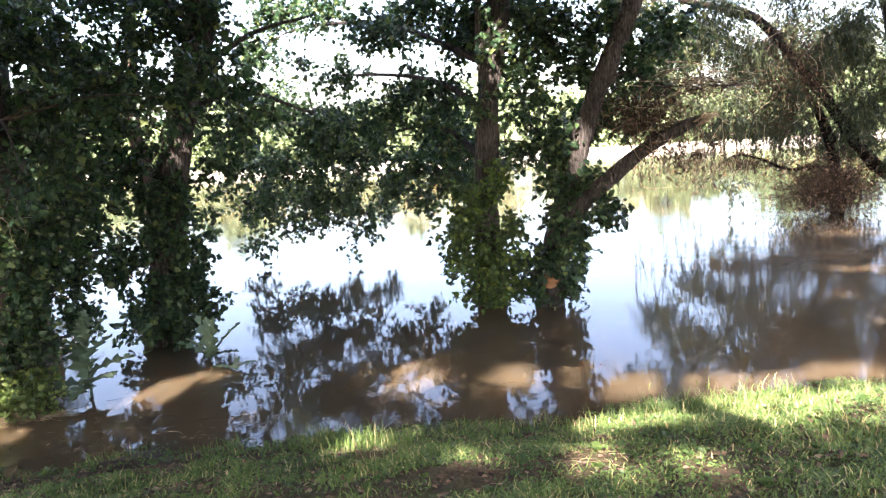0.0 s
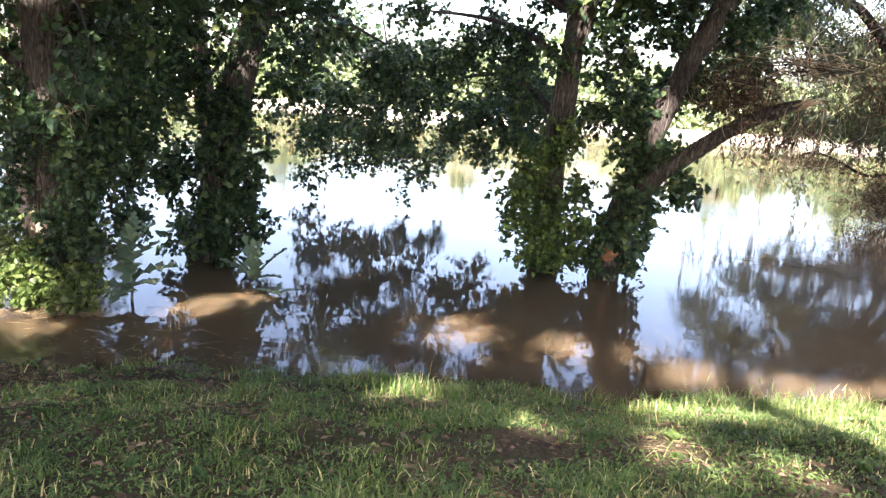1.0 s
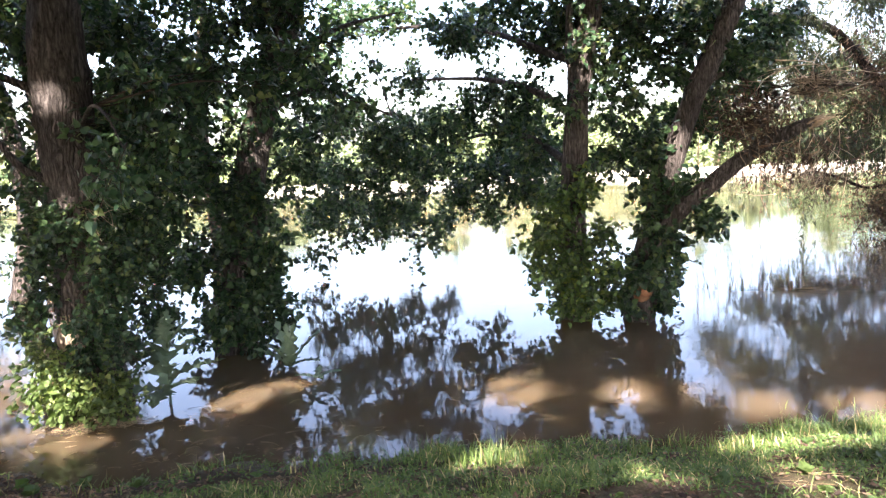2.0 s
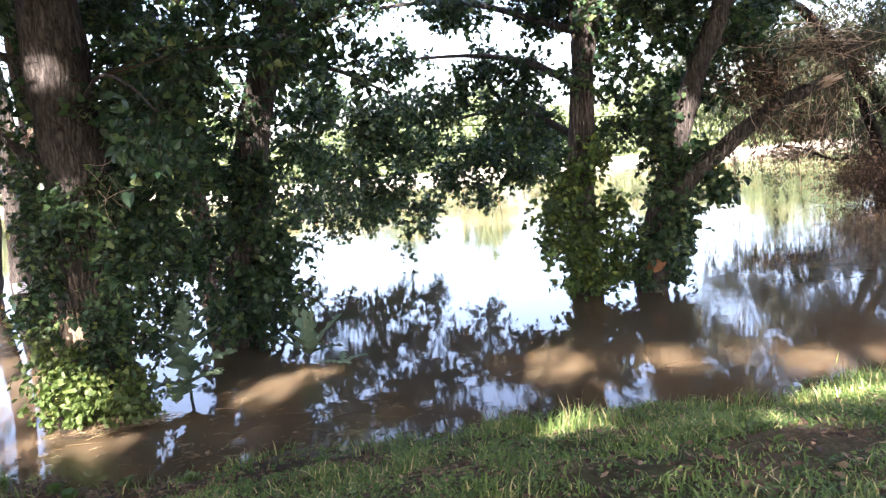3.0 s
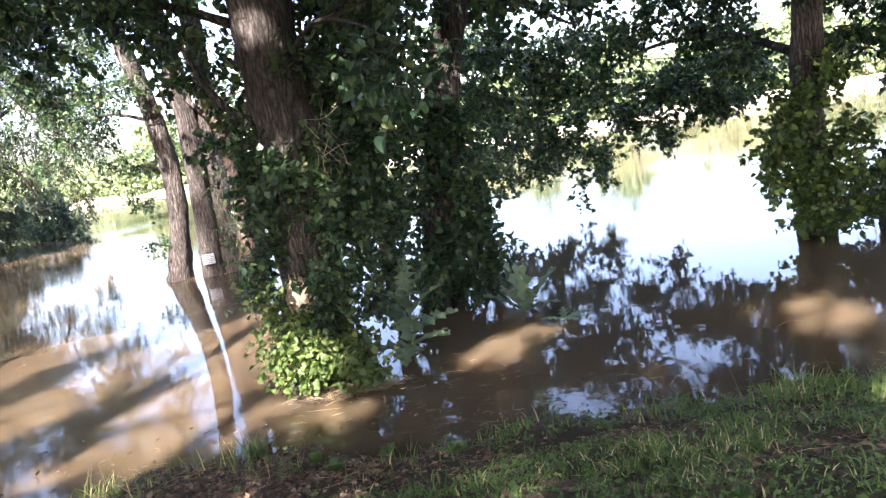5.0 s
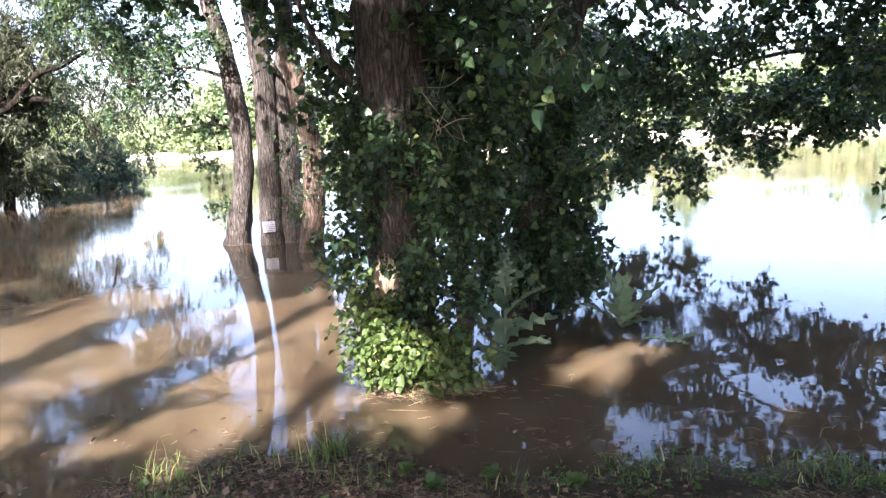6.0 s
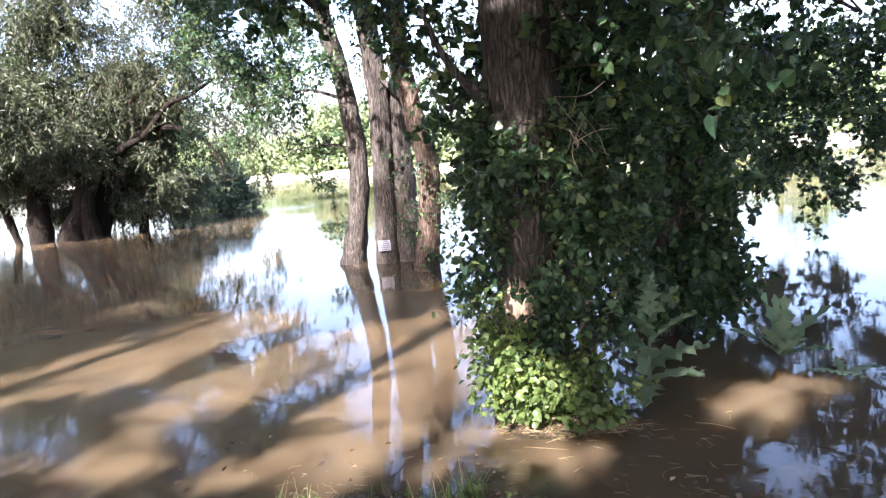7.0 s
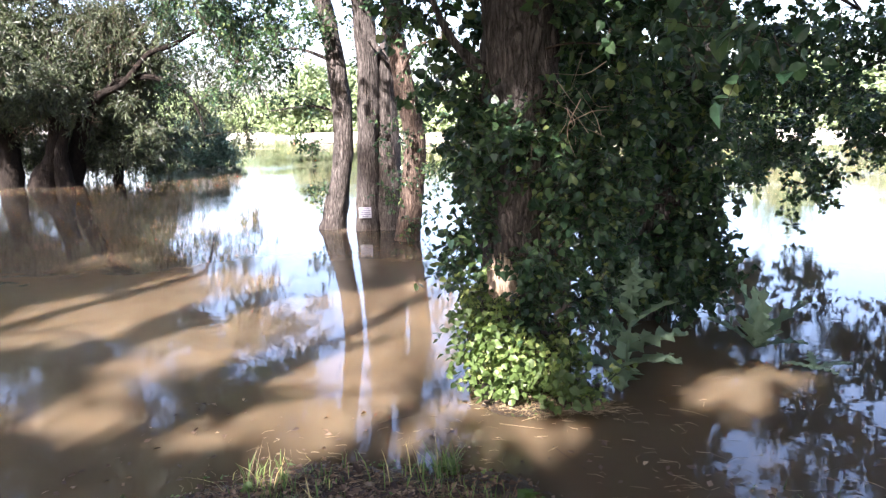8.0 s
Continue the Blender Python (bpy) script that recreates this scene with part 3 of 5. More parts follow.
# double tree standing further along
tree("poplar_tree", "upright poplar in flood water with a long leafy side branch", [[(0.5, 14.5, -0.6, 0.36), (0.47, 14.5, 0.6, 0.3), (0.44, 14.5, 1.9, 0.25), (0.52, 14.5, 3.5, 0.23), (0.65, 14.5, 4.8, 0.22), (0.9, 14.6, 6.2, 0.2), (1.0, 14.6, 10, 0.08)]],
     [[(0.6, 14.5, 3.9, 0.09), (-0.2, 15.6, 4.6, 0.07), (-1.3, 16.8, 5.0, 0.05), (-3.0, 18.0, 5.2, 0.02)], [(0.55, 14.5, 4.4, 0.1), (0.45, 14.4, 5.4, 0.08), (0.5, 14.4, 6.6, 0.05)], [(0.5, 14.5, 3.0, 0.09), (-0.4, 16.6, 3.7, 0.06), (-1.8, 19.0, 3.7, 0.04), (-3.6, 20.0, 2.8, 0.025), (-5.6, 20.6, 2.2, 0.01)], [(0.5, 14.5, 5.0, 0.08), (-1.6, 17, 6.2, 0.055), (-4.2, 19.4, 6.6, 0.03), (-5.6, 20, 6.2, 0.01)]],
     [(-3.1, 18, 5.17, 1.15, 0.45), (-1.14, 17, 4.83, 0.94, 0.55), (-0.44, 17, 3.8, 1.07, 0.8), (-2.76, 19.5, 3.14, 1.08, 0.65), (-1.23, 19, 2.87, 1.2, 0.67), (-3.84, 22, 1.55, 0.45, 0.8), (-2.61, 22, 1.35, 0.55, 0.5), (-0.11, 18, 2.53, 0.99, 0.71), (-1.42, 17.5, 6.27, 0.97, 0.84), (0.08, 16, 5.88, 0.89, 0.76), (-1.22, 20, 1.7, 0.55, 0.35), (-3.3, 20.5, 2.4, 0.6, 0.5), (1.72, 14.6, 5.49, 0.93, 0.81), (1.62, 14.4, 4.31, 0.6, 0.5), (0.49, 14.8, 6.08, 0.7, 0.59), (-0.2, 15.5, 3.4, 0.6, 0.5), (-1.8, 17.5, 4.2, 1.0, 0.6), (-2.3, 18.5, 4.0, 1.0, 0.5), (-0.3, 16, 4.5, 0.8, 0.6), (-3.2, 19, 4.3, 0.8, 0.45), (0.0, 17, 3.1, 0.8, 0.5), (-2.0, 20, 2.5, 0.8, 0.4), (1.4, 15, 3.3, 0.6, 0.6), (1.2, 14.9, 4.9, 0.7, 0.6), (-0.6, 15.2, 6.3, 0.9, 0.6), (1.2, 15.4, 6.2, 1.0, 0.6), (0.6, 15.6, 5.6, 0.8, 0.5), (-1.8, 16, 6.0, 0.9, 0.5), (0.35, 14.1, 4.2, 0.35, 0.35), (0.7, 14.1, 5.4, 0.4, 0.4), (-4.96, 20.16, 7.22, 1.1, 0.79), (-3.58, 19.04, 7.0, 1.03, 0.73), (-5.68, 20.16, 6.26, 0.95, 0.95), (-5.25, 20.16, 4.62, 1.37, 0.94), (-3.93, 19.04, 3.97, 1.01, 0.79), (-5.45, 20.16, 3.04, 1.11, 0.79), (-4.55, 20.16, 2.77, 0.78, 0.62), (-5.98, 20.16, 1.83, 1.05, 0.7), (-5.18, 20.16, 1.25, 0.61, 0.4), (-3.94, 19.04, 2.14, 0.86, 0.61), (-3.75, 19.04, 3.43, 1.1, 0.79), (-3.45, 19.5, 0.5, 0.12, 0.3), (-3.0, 19.5, 1.0, 0.5, 0.35), (-5.3, 22, 1.9, 0.9, 0.45), (-6.1, 20, 0.65, 0.5, 0.4), (-1.96, 19, 2.18, 0.7, 0.4), (-1.12, 19, 1.90, 0.6, 0.35), (-0.18, 19, 2.36, 0.7, 0.4), (0.62, 19, 2.51, 0.6, 0.4), (-3.34, 19, 1.88, 0.6, 0.35), (-2.60, 19, 1.54, 0.5, 0.3), (-0.63, 19, 3.14, 0.8, 0.5), (1.17, 19, 2.80, 0.7, 0.4), (-4.26, 19, 1.51, 0.4, 0.3), (0.29, 19, 3.38, 0.7, 0.4), (-4.2, 20.5, 1.4, 0.7, 0.5)],
     LEAF_DARK, 0.105, 13, LOBED, crown=(0.2, 9.0, 9.6, 4.8, 6.6, 2.3, 120, 1.15, 0.23))
tree("poplar_tree", "leaning poplar with a broken side limb, rising from flood water", [[(1.62, 14.2, -0.6, 0.34), (1.7, 14.2, 0.4, 0.3), (1.98, 14.2, 1.8, 0.25), (2.3, 14.2, 3.05, 0.22), (2.73, 14.2, 4.3, 0.2), (3.2, 14.2, 5.3, 0.19), (3.6, 14.3, 6.6, 0.17), (4.0, 14.4, 9.5, 0.07)],
     [(1.95, 14.0, 1.5, 0.2), (2.3, 13.8, 2.1, 0.17), (2.9, 13.6, 2.65, 0.15), (3.5, 13.45, 3.15, 0.135), (4.1, 13.2, 3.5, 0.11), (4.4, 13.1, 3.64, 0.06)]],
     [[(2.7, 14.2, 4.2, 0.08), (3.3, 14.4, 4.6, 0.05), (4.0, 14.5, 4.3, 0.02)]],
     [(3.46, 14.5, 4.87, 0.71, 0.85), (4.0, 14.5, 4.3, 0.5, 0.35), (2.41, 14.5, 4.87, 0.7, 0.7), (3.03, 14.7, 5.68, 0.96, 0.6), (3.0, 15, 4.1, 0.7, 0.6), (2.3, 15.2, 3.5, 0.5, 0.6), (1.8, 15, 5.9, 0.8, 0.6), (1.3, 15.3, 4.0, 0.55, 0.4), (2.7, 15.3, 3.8, 0.6, 0.45), (3.6, 15.2, 3.7, 0.6, 0.4), (4.3, 15, 5.4, 0.9, 0.7)],
     LEAF_DARK, 0.105, 14, LOBED, bearing=1, crown=(4.6, 10.8, 9.2, 4.2, 5.4, 2.3, 80, 1.15, 0.23))
# three trunks standing in the water
tree("alder_tree", "bare-stemmed tree in flood water, trunk curving near its foot", [[(-14.2, 18.5, -0.5, 0.42), (-14.03, 18.5, 0.05, 0.34), (-13.78, 18.5, 1.1, 0.26), (-13.62, 18.5, 2.2, 0.24), (-13.62, 18.5, 3.3, 0.24), (-13.76, 18.5, 4.4, 0.23), (-14.0, 18.5, 5.6, 0.22), (-14.25, 18.5, 7.0, 0.18), (-14.4, 18.6, 10, 0.08)]],
     [[(-13.6, 18.4, 2.9, 0.05), (-14.4, 18.4, 3.1, 0.03), (-15.6, 18.3, 3.0, 0.012)], [(-13.8, 18.4, 4.2, 0.06), (-14.8, 18.2, 4.5, 0.03), (-16.2, 18.0, 4.2, 0.012)]],
     [(-18.41, 20, 5.78, 0.8, 0.5), (-17.55, 20, 4.87, 0.6, 0.4), (-16.53, 20, 5.62, 0.7, 0.45), (-16.06, 20, 4.61, 0.5, 0.35), (-17.42, 20, 3.93, 0.6, 0.35), (-18.51, 20, 3.52, 0.6, 0.35), (-15.61, 20, 5.99, 0.5, 0.3), (-19.33, 20, 4.76, 0.7, 0.45), (-20.08, 20, 5.91, 0.9, 0.5), (-20.08, 20, 3.85, 0.7, 0.4), (-16.59, 20, 3.41, 0.35, 0.3), (-14.72, 18.5, 3.3, 0.6, 0.35), (-14.63, 18.5, 2.18, 0.45, 0.4), (-15.3, 18.3, 3.9, 0.7, 0.4), (-16.2, 18.2, 4.2, 0.7, 0.4), (-14.28, 18.3, 1.0, 0.3, 0.45), (-15.2, 18, 4.5, 1.0, 0.6), (-15.0, 17.8, 6.0, 1.0, 0.66), (-13.9, 17.8, 5.0, 0.8, 0.7), (-16.3, 18, 5.2, 0.9, 0.8), (-15.6, 17.5, 7.2, 1.3, 0.8), (-17.2, 18, 6.8, 1.2, 0.8), (-13.3, 17, 7.4, 1.3, 0.7), (-16.6, 17, 8.6, 1.5, 0.8), (-14.4, 16.5, 8.8, 1.5, 0.8), (-18.4, 18, 8.2, 1.4, 0.9), (-17.2, 17.5, 6.1, 1.0, 0.6), (-19.6, 19, 8.8, 1.5, 0.8), (-20.6, 20, 10, 1.6, 0.9), (-16.0, 18.2, 6.2, 0.6, 0.4), (-15.2, 18.2, 5.2, 0.4, 0.5), (-16.5, 18.2, 5.0, 0.5, 0.35), (-14.6, 18.2, 6.3, 0.6, 0.4), (-16.9, 18.2, 5.8, 0.6, 0.35)],
     LEAF_DARK, 0.1, 15, OVAL, BARK, per=150, crown=(-14.6, 15.8, 9.6, 4.2, 4.2, 2.6, 80, 1.1, 0.22), group="trunks in the water")
tree("alder_tree", "straight dark trunk in flood water bearing a notice", [[(-13.04, 18.5, -0.5, 0.36), (-13.0, 18.5, 0.3, 0.3), (-12.96, 18.5, 1.6, 0.27), (-12.88, 18.5, 2.9, 0.28), (-12.84, 18.5, 4.2, 0.27), (-12.94, 18.5, 5.6, 0.27), (-13.05, 18.5, 7.0, 0.22), (-13, 18.6, 10.5, 0.1)],
     [(-12.48, 18.8, -0.5, 0.4), (-12.5, 18.8, 0.6, 0.34), (-12.52, 18.8, 2.0, 0.3), (-12.5, 18.75, 3.4, 0.27), (-12.3, 18.75, 5.0, 0.22), (-12.1, 18.8, 8, 0.12)]],
     [[(-12.65, 18.3, 4.6, 0.08), (-12.2, 18.0, 4.2, 0.05), (-11.8, 17.8, 3.9, 0.03)]],
     [(-12.33, 18.2, 2.34, 0.35, 0.6), (-12.2, 18.0, 0.99, 0.3, 0.6), (-13.35, 19.0, 3.0, 0.3, 0.7), (-13.3, 19.0, 4.3, 0.35, 0.6), (-13.4, 18.7, 6.6, 0.5, 0.6), (-13.45, 18.9, 5.3, 0.4, 0.5), (-12.1, 18.6, 5.0, 0.5, 0.5), (-12.0, 18.6, 6.2, 0.6, 0.5), (-13.4, 18.6, 7.8, 0.8, 0.6), (-12.4, 19.2, 3.6, 0.5, 0.8), (-12.3, 19.3, 2.2, 0.4, 0.6), (-12.0, 18.0, 5.4, 0.9, 0.6), (-12.93, 18.0, 6.1, 1.2, 0.5), (-12.5, 16.5, 7.0, 1.2, 0.7), (-13.5, 16, 8.4, 1.4, 0.8), (-11.8, 15.5, 8.4, 1.4, 0.8), (-13, 13.8, 9.6, 1.6, 0.9), (-15, 14.8, 10.2, 1.6, 0.9)],
     LEAF_DARK, 0.1, 16, OVAL, BARK, per=70, crown=(-12.5, 16.6, 9.2, 3.0, 3.4, 2.6, 60, 1.1, 0.22), group="trunks in the water")
tree("alder_tree", "reddish trunk in flood water with shoots at its foot", [[(-11.52, 17.4, -0.5, 0.36), (-11.47, 17.4, 0.05, 0.3), (-11.33, 17.4, 1.1, 0.26), (-11.22, 17.4, 2.2, 0.25), (-11.36, 17.4, 3.1, 0.23), (-11.55, 17.4, 4.1, 0.21), (-11.65, 17.4, 5.3, 0.19), (-11.6, 17.4, 6.8, 0.16), (-11.3, 17.4, 9.5, 0.07)]],
     [[(-11.5, 17.3, 3.6, 0.06), (-11.0, 17.0, 4.2, 0.04), (-10.2, 16.8, 4.4, 0.015)]],
     [(-11.0, 17.5, 3.2, 0.55, 0.7), (-10.65, 17.3, 1.9, 0.63, 0.8), (-10.86, 17.2, 0.8, 0.45, 0.5), (-11.3, 17.1, 0.5, 0.2, 0.4), (-11.45, 17.0, 1.4, 0.25, 0.5), (-11.1, 17.0, 0.35, 0.35, 0.3), (-11.15, 17.0, 2.4, 0.25, 0.4), (-10.6, 17.2, 4.5, 0.9, 0.8), (-11.0, 17.4, 4.0, 0.75, 0.75), (-10.4, 17.4, 5.4, 0.9, 0.7), (-11, 16, 6.8, 1.2, 0.7), (-9.8, 15.5, 6.6, 1.1, 0.7), (-10, 14.6, 8, 1.3, 0.8), (-9.2, 13.6, 7.6, 1.1, 0.7), (-8.9, 14.6, 6.4, 0.9, 0.6)],
     LEAF_DARK, 0.1, 17, OVAL, BARK_RED, per=75, crown=(-10.6, 15.6, 8.8, 2.8, 3.0, 2.2, 30, 1.0, 0.22), group="trunks in the water")

tree("alder_tree", "slender reddish trunk standing in the water behind the poplars", [[(-7.95, 17.2, -0.5, 0.27), (-7.9, 17.2, 0.3, 0.22), (-7.8, 17.1, 1.6, 0.19), (-7.9, 17.1, 3.0, 0.18), (-8.0, 17.1, 4.4, 0.16), (-7.8, 17.2, 6.5, 0.12), (-7.6, 17.3, 9, 0.05)]],
     [[(-7.9, 17.1, 3.2, 0.05), (-7.2, 17.2, 3.9, 0.03), (-6.6, 17.3, 4.2, 0.012)]],
     [(-8.4, 17.2, 4.4, 0.6, 0.5), (-7.3, 17.3, 5.0, 0.6, 0.5), (-8.2, 17.2, 5.8, 0.8, 0.6), (-7.2, 17.4, 3.6, 0.4, 0.35), (-7.5, 17.0, 7.0, 1.0, 0.7), (-8.6, 17.4, 3.2, 0.35, 0.4), (-7.5, 17.3, 1.5, 0.35, 0.5)],
     LEAF_HALF_LIT, 0.1, 18, OVAL, BARK_RED, per=90, group="trunks in the water")

# willows upstream
D_BLOBS = [(-29.42, 27.5, 7.27, 1.3, 0.7), (-28.37, 27.5, 5.80, 1.1, 0.6), (-30.31, 27.5, 5.66, 1.2, 0.7), (-26.68, 27.5, 7.09, 1, 0.5), (-31.55, 27.5, 4.10, 0.9, 0.5), (-29.17, 27.5, 3.54, 0.8, 0.5), (-28.04, 27.5, 2.53, 0.8, 0.5), (-23.06, 27.5, 6.19, 0.8, 0.4), (-22.53, 27.5, 4.61, 0.6, 0.5), (-23.96, 27.5, 4.21, 0.6, 0.4), (-31.01, 27.5, 7.38, 1.4, 0.8), (-26.31, 27.5, 5.23, 0.6, 0.3), (-34.17, 27.5, 6.85, 1.5, 0.9), (-24.07, 27.5, 7.14, 0.7, 0.4), (-21.42, 27.5, 6.52, 0.6, 0.4), (-33.0, 31.0, 3.0, 2.0, 2.0), (-35.5, 32, 5.0, 2.5, 2.4), (-32.2, 31.5, 5.4, 1.9, 1.8), (-31.6, 32, 2.2, 1.6, 1.6), (-36.5, 31, 2.2, 2.0, 1.8), (-33.8, 31.4, 7.6, 2.4, 1.6), (-30.6, 26.4, 3.4, 0.7, 0.5), (-32.6, 25.0, 3.6, 1.0, 0.6), (-34.6, 24.4, 3.2, 0.9, 0.6), (-31.4, 26.2, 5.2, 1.0, 0.7), (-29.6, 28.4, 4.0, 0.9, 0.6), (-28.2, 28.6, 5.8, 0.8, 0.5), (-27.2, 28.4, 7.0, 0.9, 0.5), (-25.3, 28.2, 7.4, 0.8, 0.5), (-24.3, 28.2, 6.0, 0.6, 0.6), (-30.2, 28, 1.6, 1.2, 1.0), (-34.5, 22.4, 4.6, 1.9, 1.0), (-32.2, 22.0, 4.4, 1.7, 1.0), (-30.6, 22.6, 4.9, 1.5, 0.9), (-36.5, 22.6, 5.0, 1.8, 1.1), (-33.4, 21.2, 6.2, 2.2, 1.1), (-31.0, 21.6, 6.6, 1.8, 1.0), (-35.8, 21.4, 6.6, 2.0, 1.1), (-33.1, 26.5, 9.9, 3.9, 2.4), (-34.0, 26.5, 6.4, 3.6, 3.3), (-35.2, 26.5, 3.6, 3.2, 1.9), (-31.9, 28.5, 3.9, 2.6, 2.2), (-24.2, 29, 2.3, 0.35, 0.8), (-39, 27, 7.5, 4, 4.5), (-34, 28, 13, 5, 2.6), (-36.5, 28.5, 1.5, 2.6, 1.3), (-33.0, 29, 1.4, 2.6, 1.2), (-30.2, 29.8, 1.3, 1.8, 1.1), (-31.8, 27.8, 2.2, 1.4, 1.2), (-40, 27, 3, 2.5, 2.5), (-34.5, 24.6, 4.3, 3.4, 1.1), (-31.4, 25.4, 4.3, 2.0, 1.1), (-37, 24.5, 3.0, 2.2, 1.2), (-36, 27, 16, 5, 3), (-31, 28, 15, 4.5, 2.5), (-40, 26, 14, 4, 4), (-28, 29, 14, 3.5, 2.2), (-33, 28, 19, 5, 2.5), (-25.5, 29, 12, 2.5, 1.6)]
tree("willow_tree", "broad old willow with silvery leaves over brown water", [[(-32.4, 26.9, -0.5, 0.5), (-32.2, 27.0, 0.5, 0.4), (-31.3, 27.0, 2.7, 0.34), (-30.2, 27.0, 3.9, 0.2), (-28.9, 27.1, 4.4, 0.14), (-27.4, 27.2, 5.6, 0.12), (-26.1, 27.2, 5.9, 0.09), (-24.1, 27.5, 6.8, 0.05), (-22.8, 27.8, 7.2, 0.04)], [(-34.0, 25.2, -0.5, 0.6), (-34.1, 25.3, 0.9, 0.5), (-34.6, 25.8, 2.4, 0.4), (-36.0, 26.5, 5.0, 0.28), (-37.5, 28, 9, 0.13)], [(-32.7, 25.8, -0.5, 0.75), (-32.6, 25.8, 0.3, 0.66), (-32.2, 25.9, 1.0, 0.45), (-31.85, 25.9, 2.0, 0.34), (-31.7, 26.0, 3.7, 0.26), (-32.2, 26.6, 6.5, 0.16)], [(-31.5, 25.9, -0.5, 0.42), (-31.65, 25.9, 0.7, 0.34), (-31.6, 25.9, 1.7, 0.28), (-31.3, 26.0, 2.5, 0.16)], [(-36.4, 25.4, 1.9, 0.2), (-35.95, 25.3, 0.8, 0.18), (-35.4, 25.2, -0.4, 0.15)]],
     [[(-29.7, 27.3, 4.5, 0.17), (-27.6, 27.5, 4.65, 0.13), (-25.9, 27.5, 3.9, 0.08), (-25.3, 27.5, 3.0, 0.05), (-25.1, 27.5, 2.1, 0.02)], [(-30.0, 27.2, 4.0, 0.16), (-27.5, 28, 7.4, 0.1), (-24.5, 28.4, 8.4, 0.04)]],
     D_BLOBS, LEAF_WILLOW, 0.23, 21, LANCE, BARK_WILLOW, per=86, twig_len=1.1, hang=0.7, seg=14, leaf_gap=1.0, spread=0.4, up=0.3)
# second willow
tree("willow_tree", "sparse leaning willow with arching, drooping branches", [[(-31.2, 28.4, -0.5, 0.26), (-30.6, 28.6, 2.6, 0.2), (-29.0, 29, 5.6, 0.15), (-27.2, 29.2, 9.5, 0.05)]],
     [[(-29.6, 28.8, 4.6, 0.1), (-27.6, 29, 6.4, 0.07), (-25.6, 29.2, 6.6, 0.04), (-24.0, 29.2, 5.2, 0.015)], [(-28.6, 29, 6.4, 0.09), (-26.4, 29.2, 8.6, 0.06), (-24.2, 29.2, 8.4, 0.02)]],
     [(-30.1, 27.5, 7.1, 3.1, 2.8), (-29.1, 29, 5.2, 2.6, 2.5), (-27.4, 29, 8.9, 2.2, 1.9), (-25.2, 29, 7.6, 1.4, 1.1), (-26.0, 29, 5.2, 1.1, 1.4), (-24.6, 29, 4.0, 0.6, 1.0), (-27.4, 30, 3.5, 1.3, 1.1), (-28, 29, 11.5, 3.5, 2), (-25, 29, 10.5, 2, 1.2), (-30.6, 28, 9.6, 1.5, 1.2), (-28.6, 28, 10, 1.6, 1.2), (-29.4, 28, 8, 1.4, 1.2), (-26.5, 28, 9.4, 1.4, 0.9), (-23.6, 29, 7, 1.1, 1.2), (-22.6, 29.5, 9, 1.3, 1.0), (-24.2, 29, 5.6, 0.9, 0.8)], LEAF_WILLOW, 0.18, 24, LANCE, BARK_WILLOW, per=56, twig_len=1.2, hang=0.9, seg=12, leaf_gap=0.9, spread=0.4, up=0.3, crown=(-21.5, 24.5, 11.6, 6.0, 4.0, 3.0, 46, 1.3, 0.26))
tree("bush", "dense blue-green bush hanging low over the water", [[(-34.6, 38.9, -0.5, 0.2), (-34.5, 38.8, 0.8, 0.14), (-34.2, 38.6, 2.0, 0.06)]], [], [(-36.4, 38.5, 1.0, 1.6, 1.0), (-35.4, 38.5, 2.0, 1.2, 1.0), (-34.0, 38.5, 2.3, 1.2, 0.9), (-33.1, 38.4, 1.8, 1.1, 0.9), (-32.5, 38.3, 1.0, 1.1, 0.9), (-34.7, 38.2, 0.7, 1.8, 0.7), (-37.8, 38.3, 0.8, 1.4, 0.8), (-32.0, 38.3, 0.5, 0.9, 0.5), (-33.6, 38.2, 0.5, 1.5, 0.5)],
     LEAF_BUSH, 0.2, 22, OVAL, BARK_WILLOW, per=110, twig_len=0.6, seg=8)

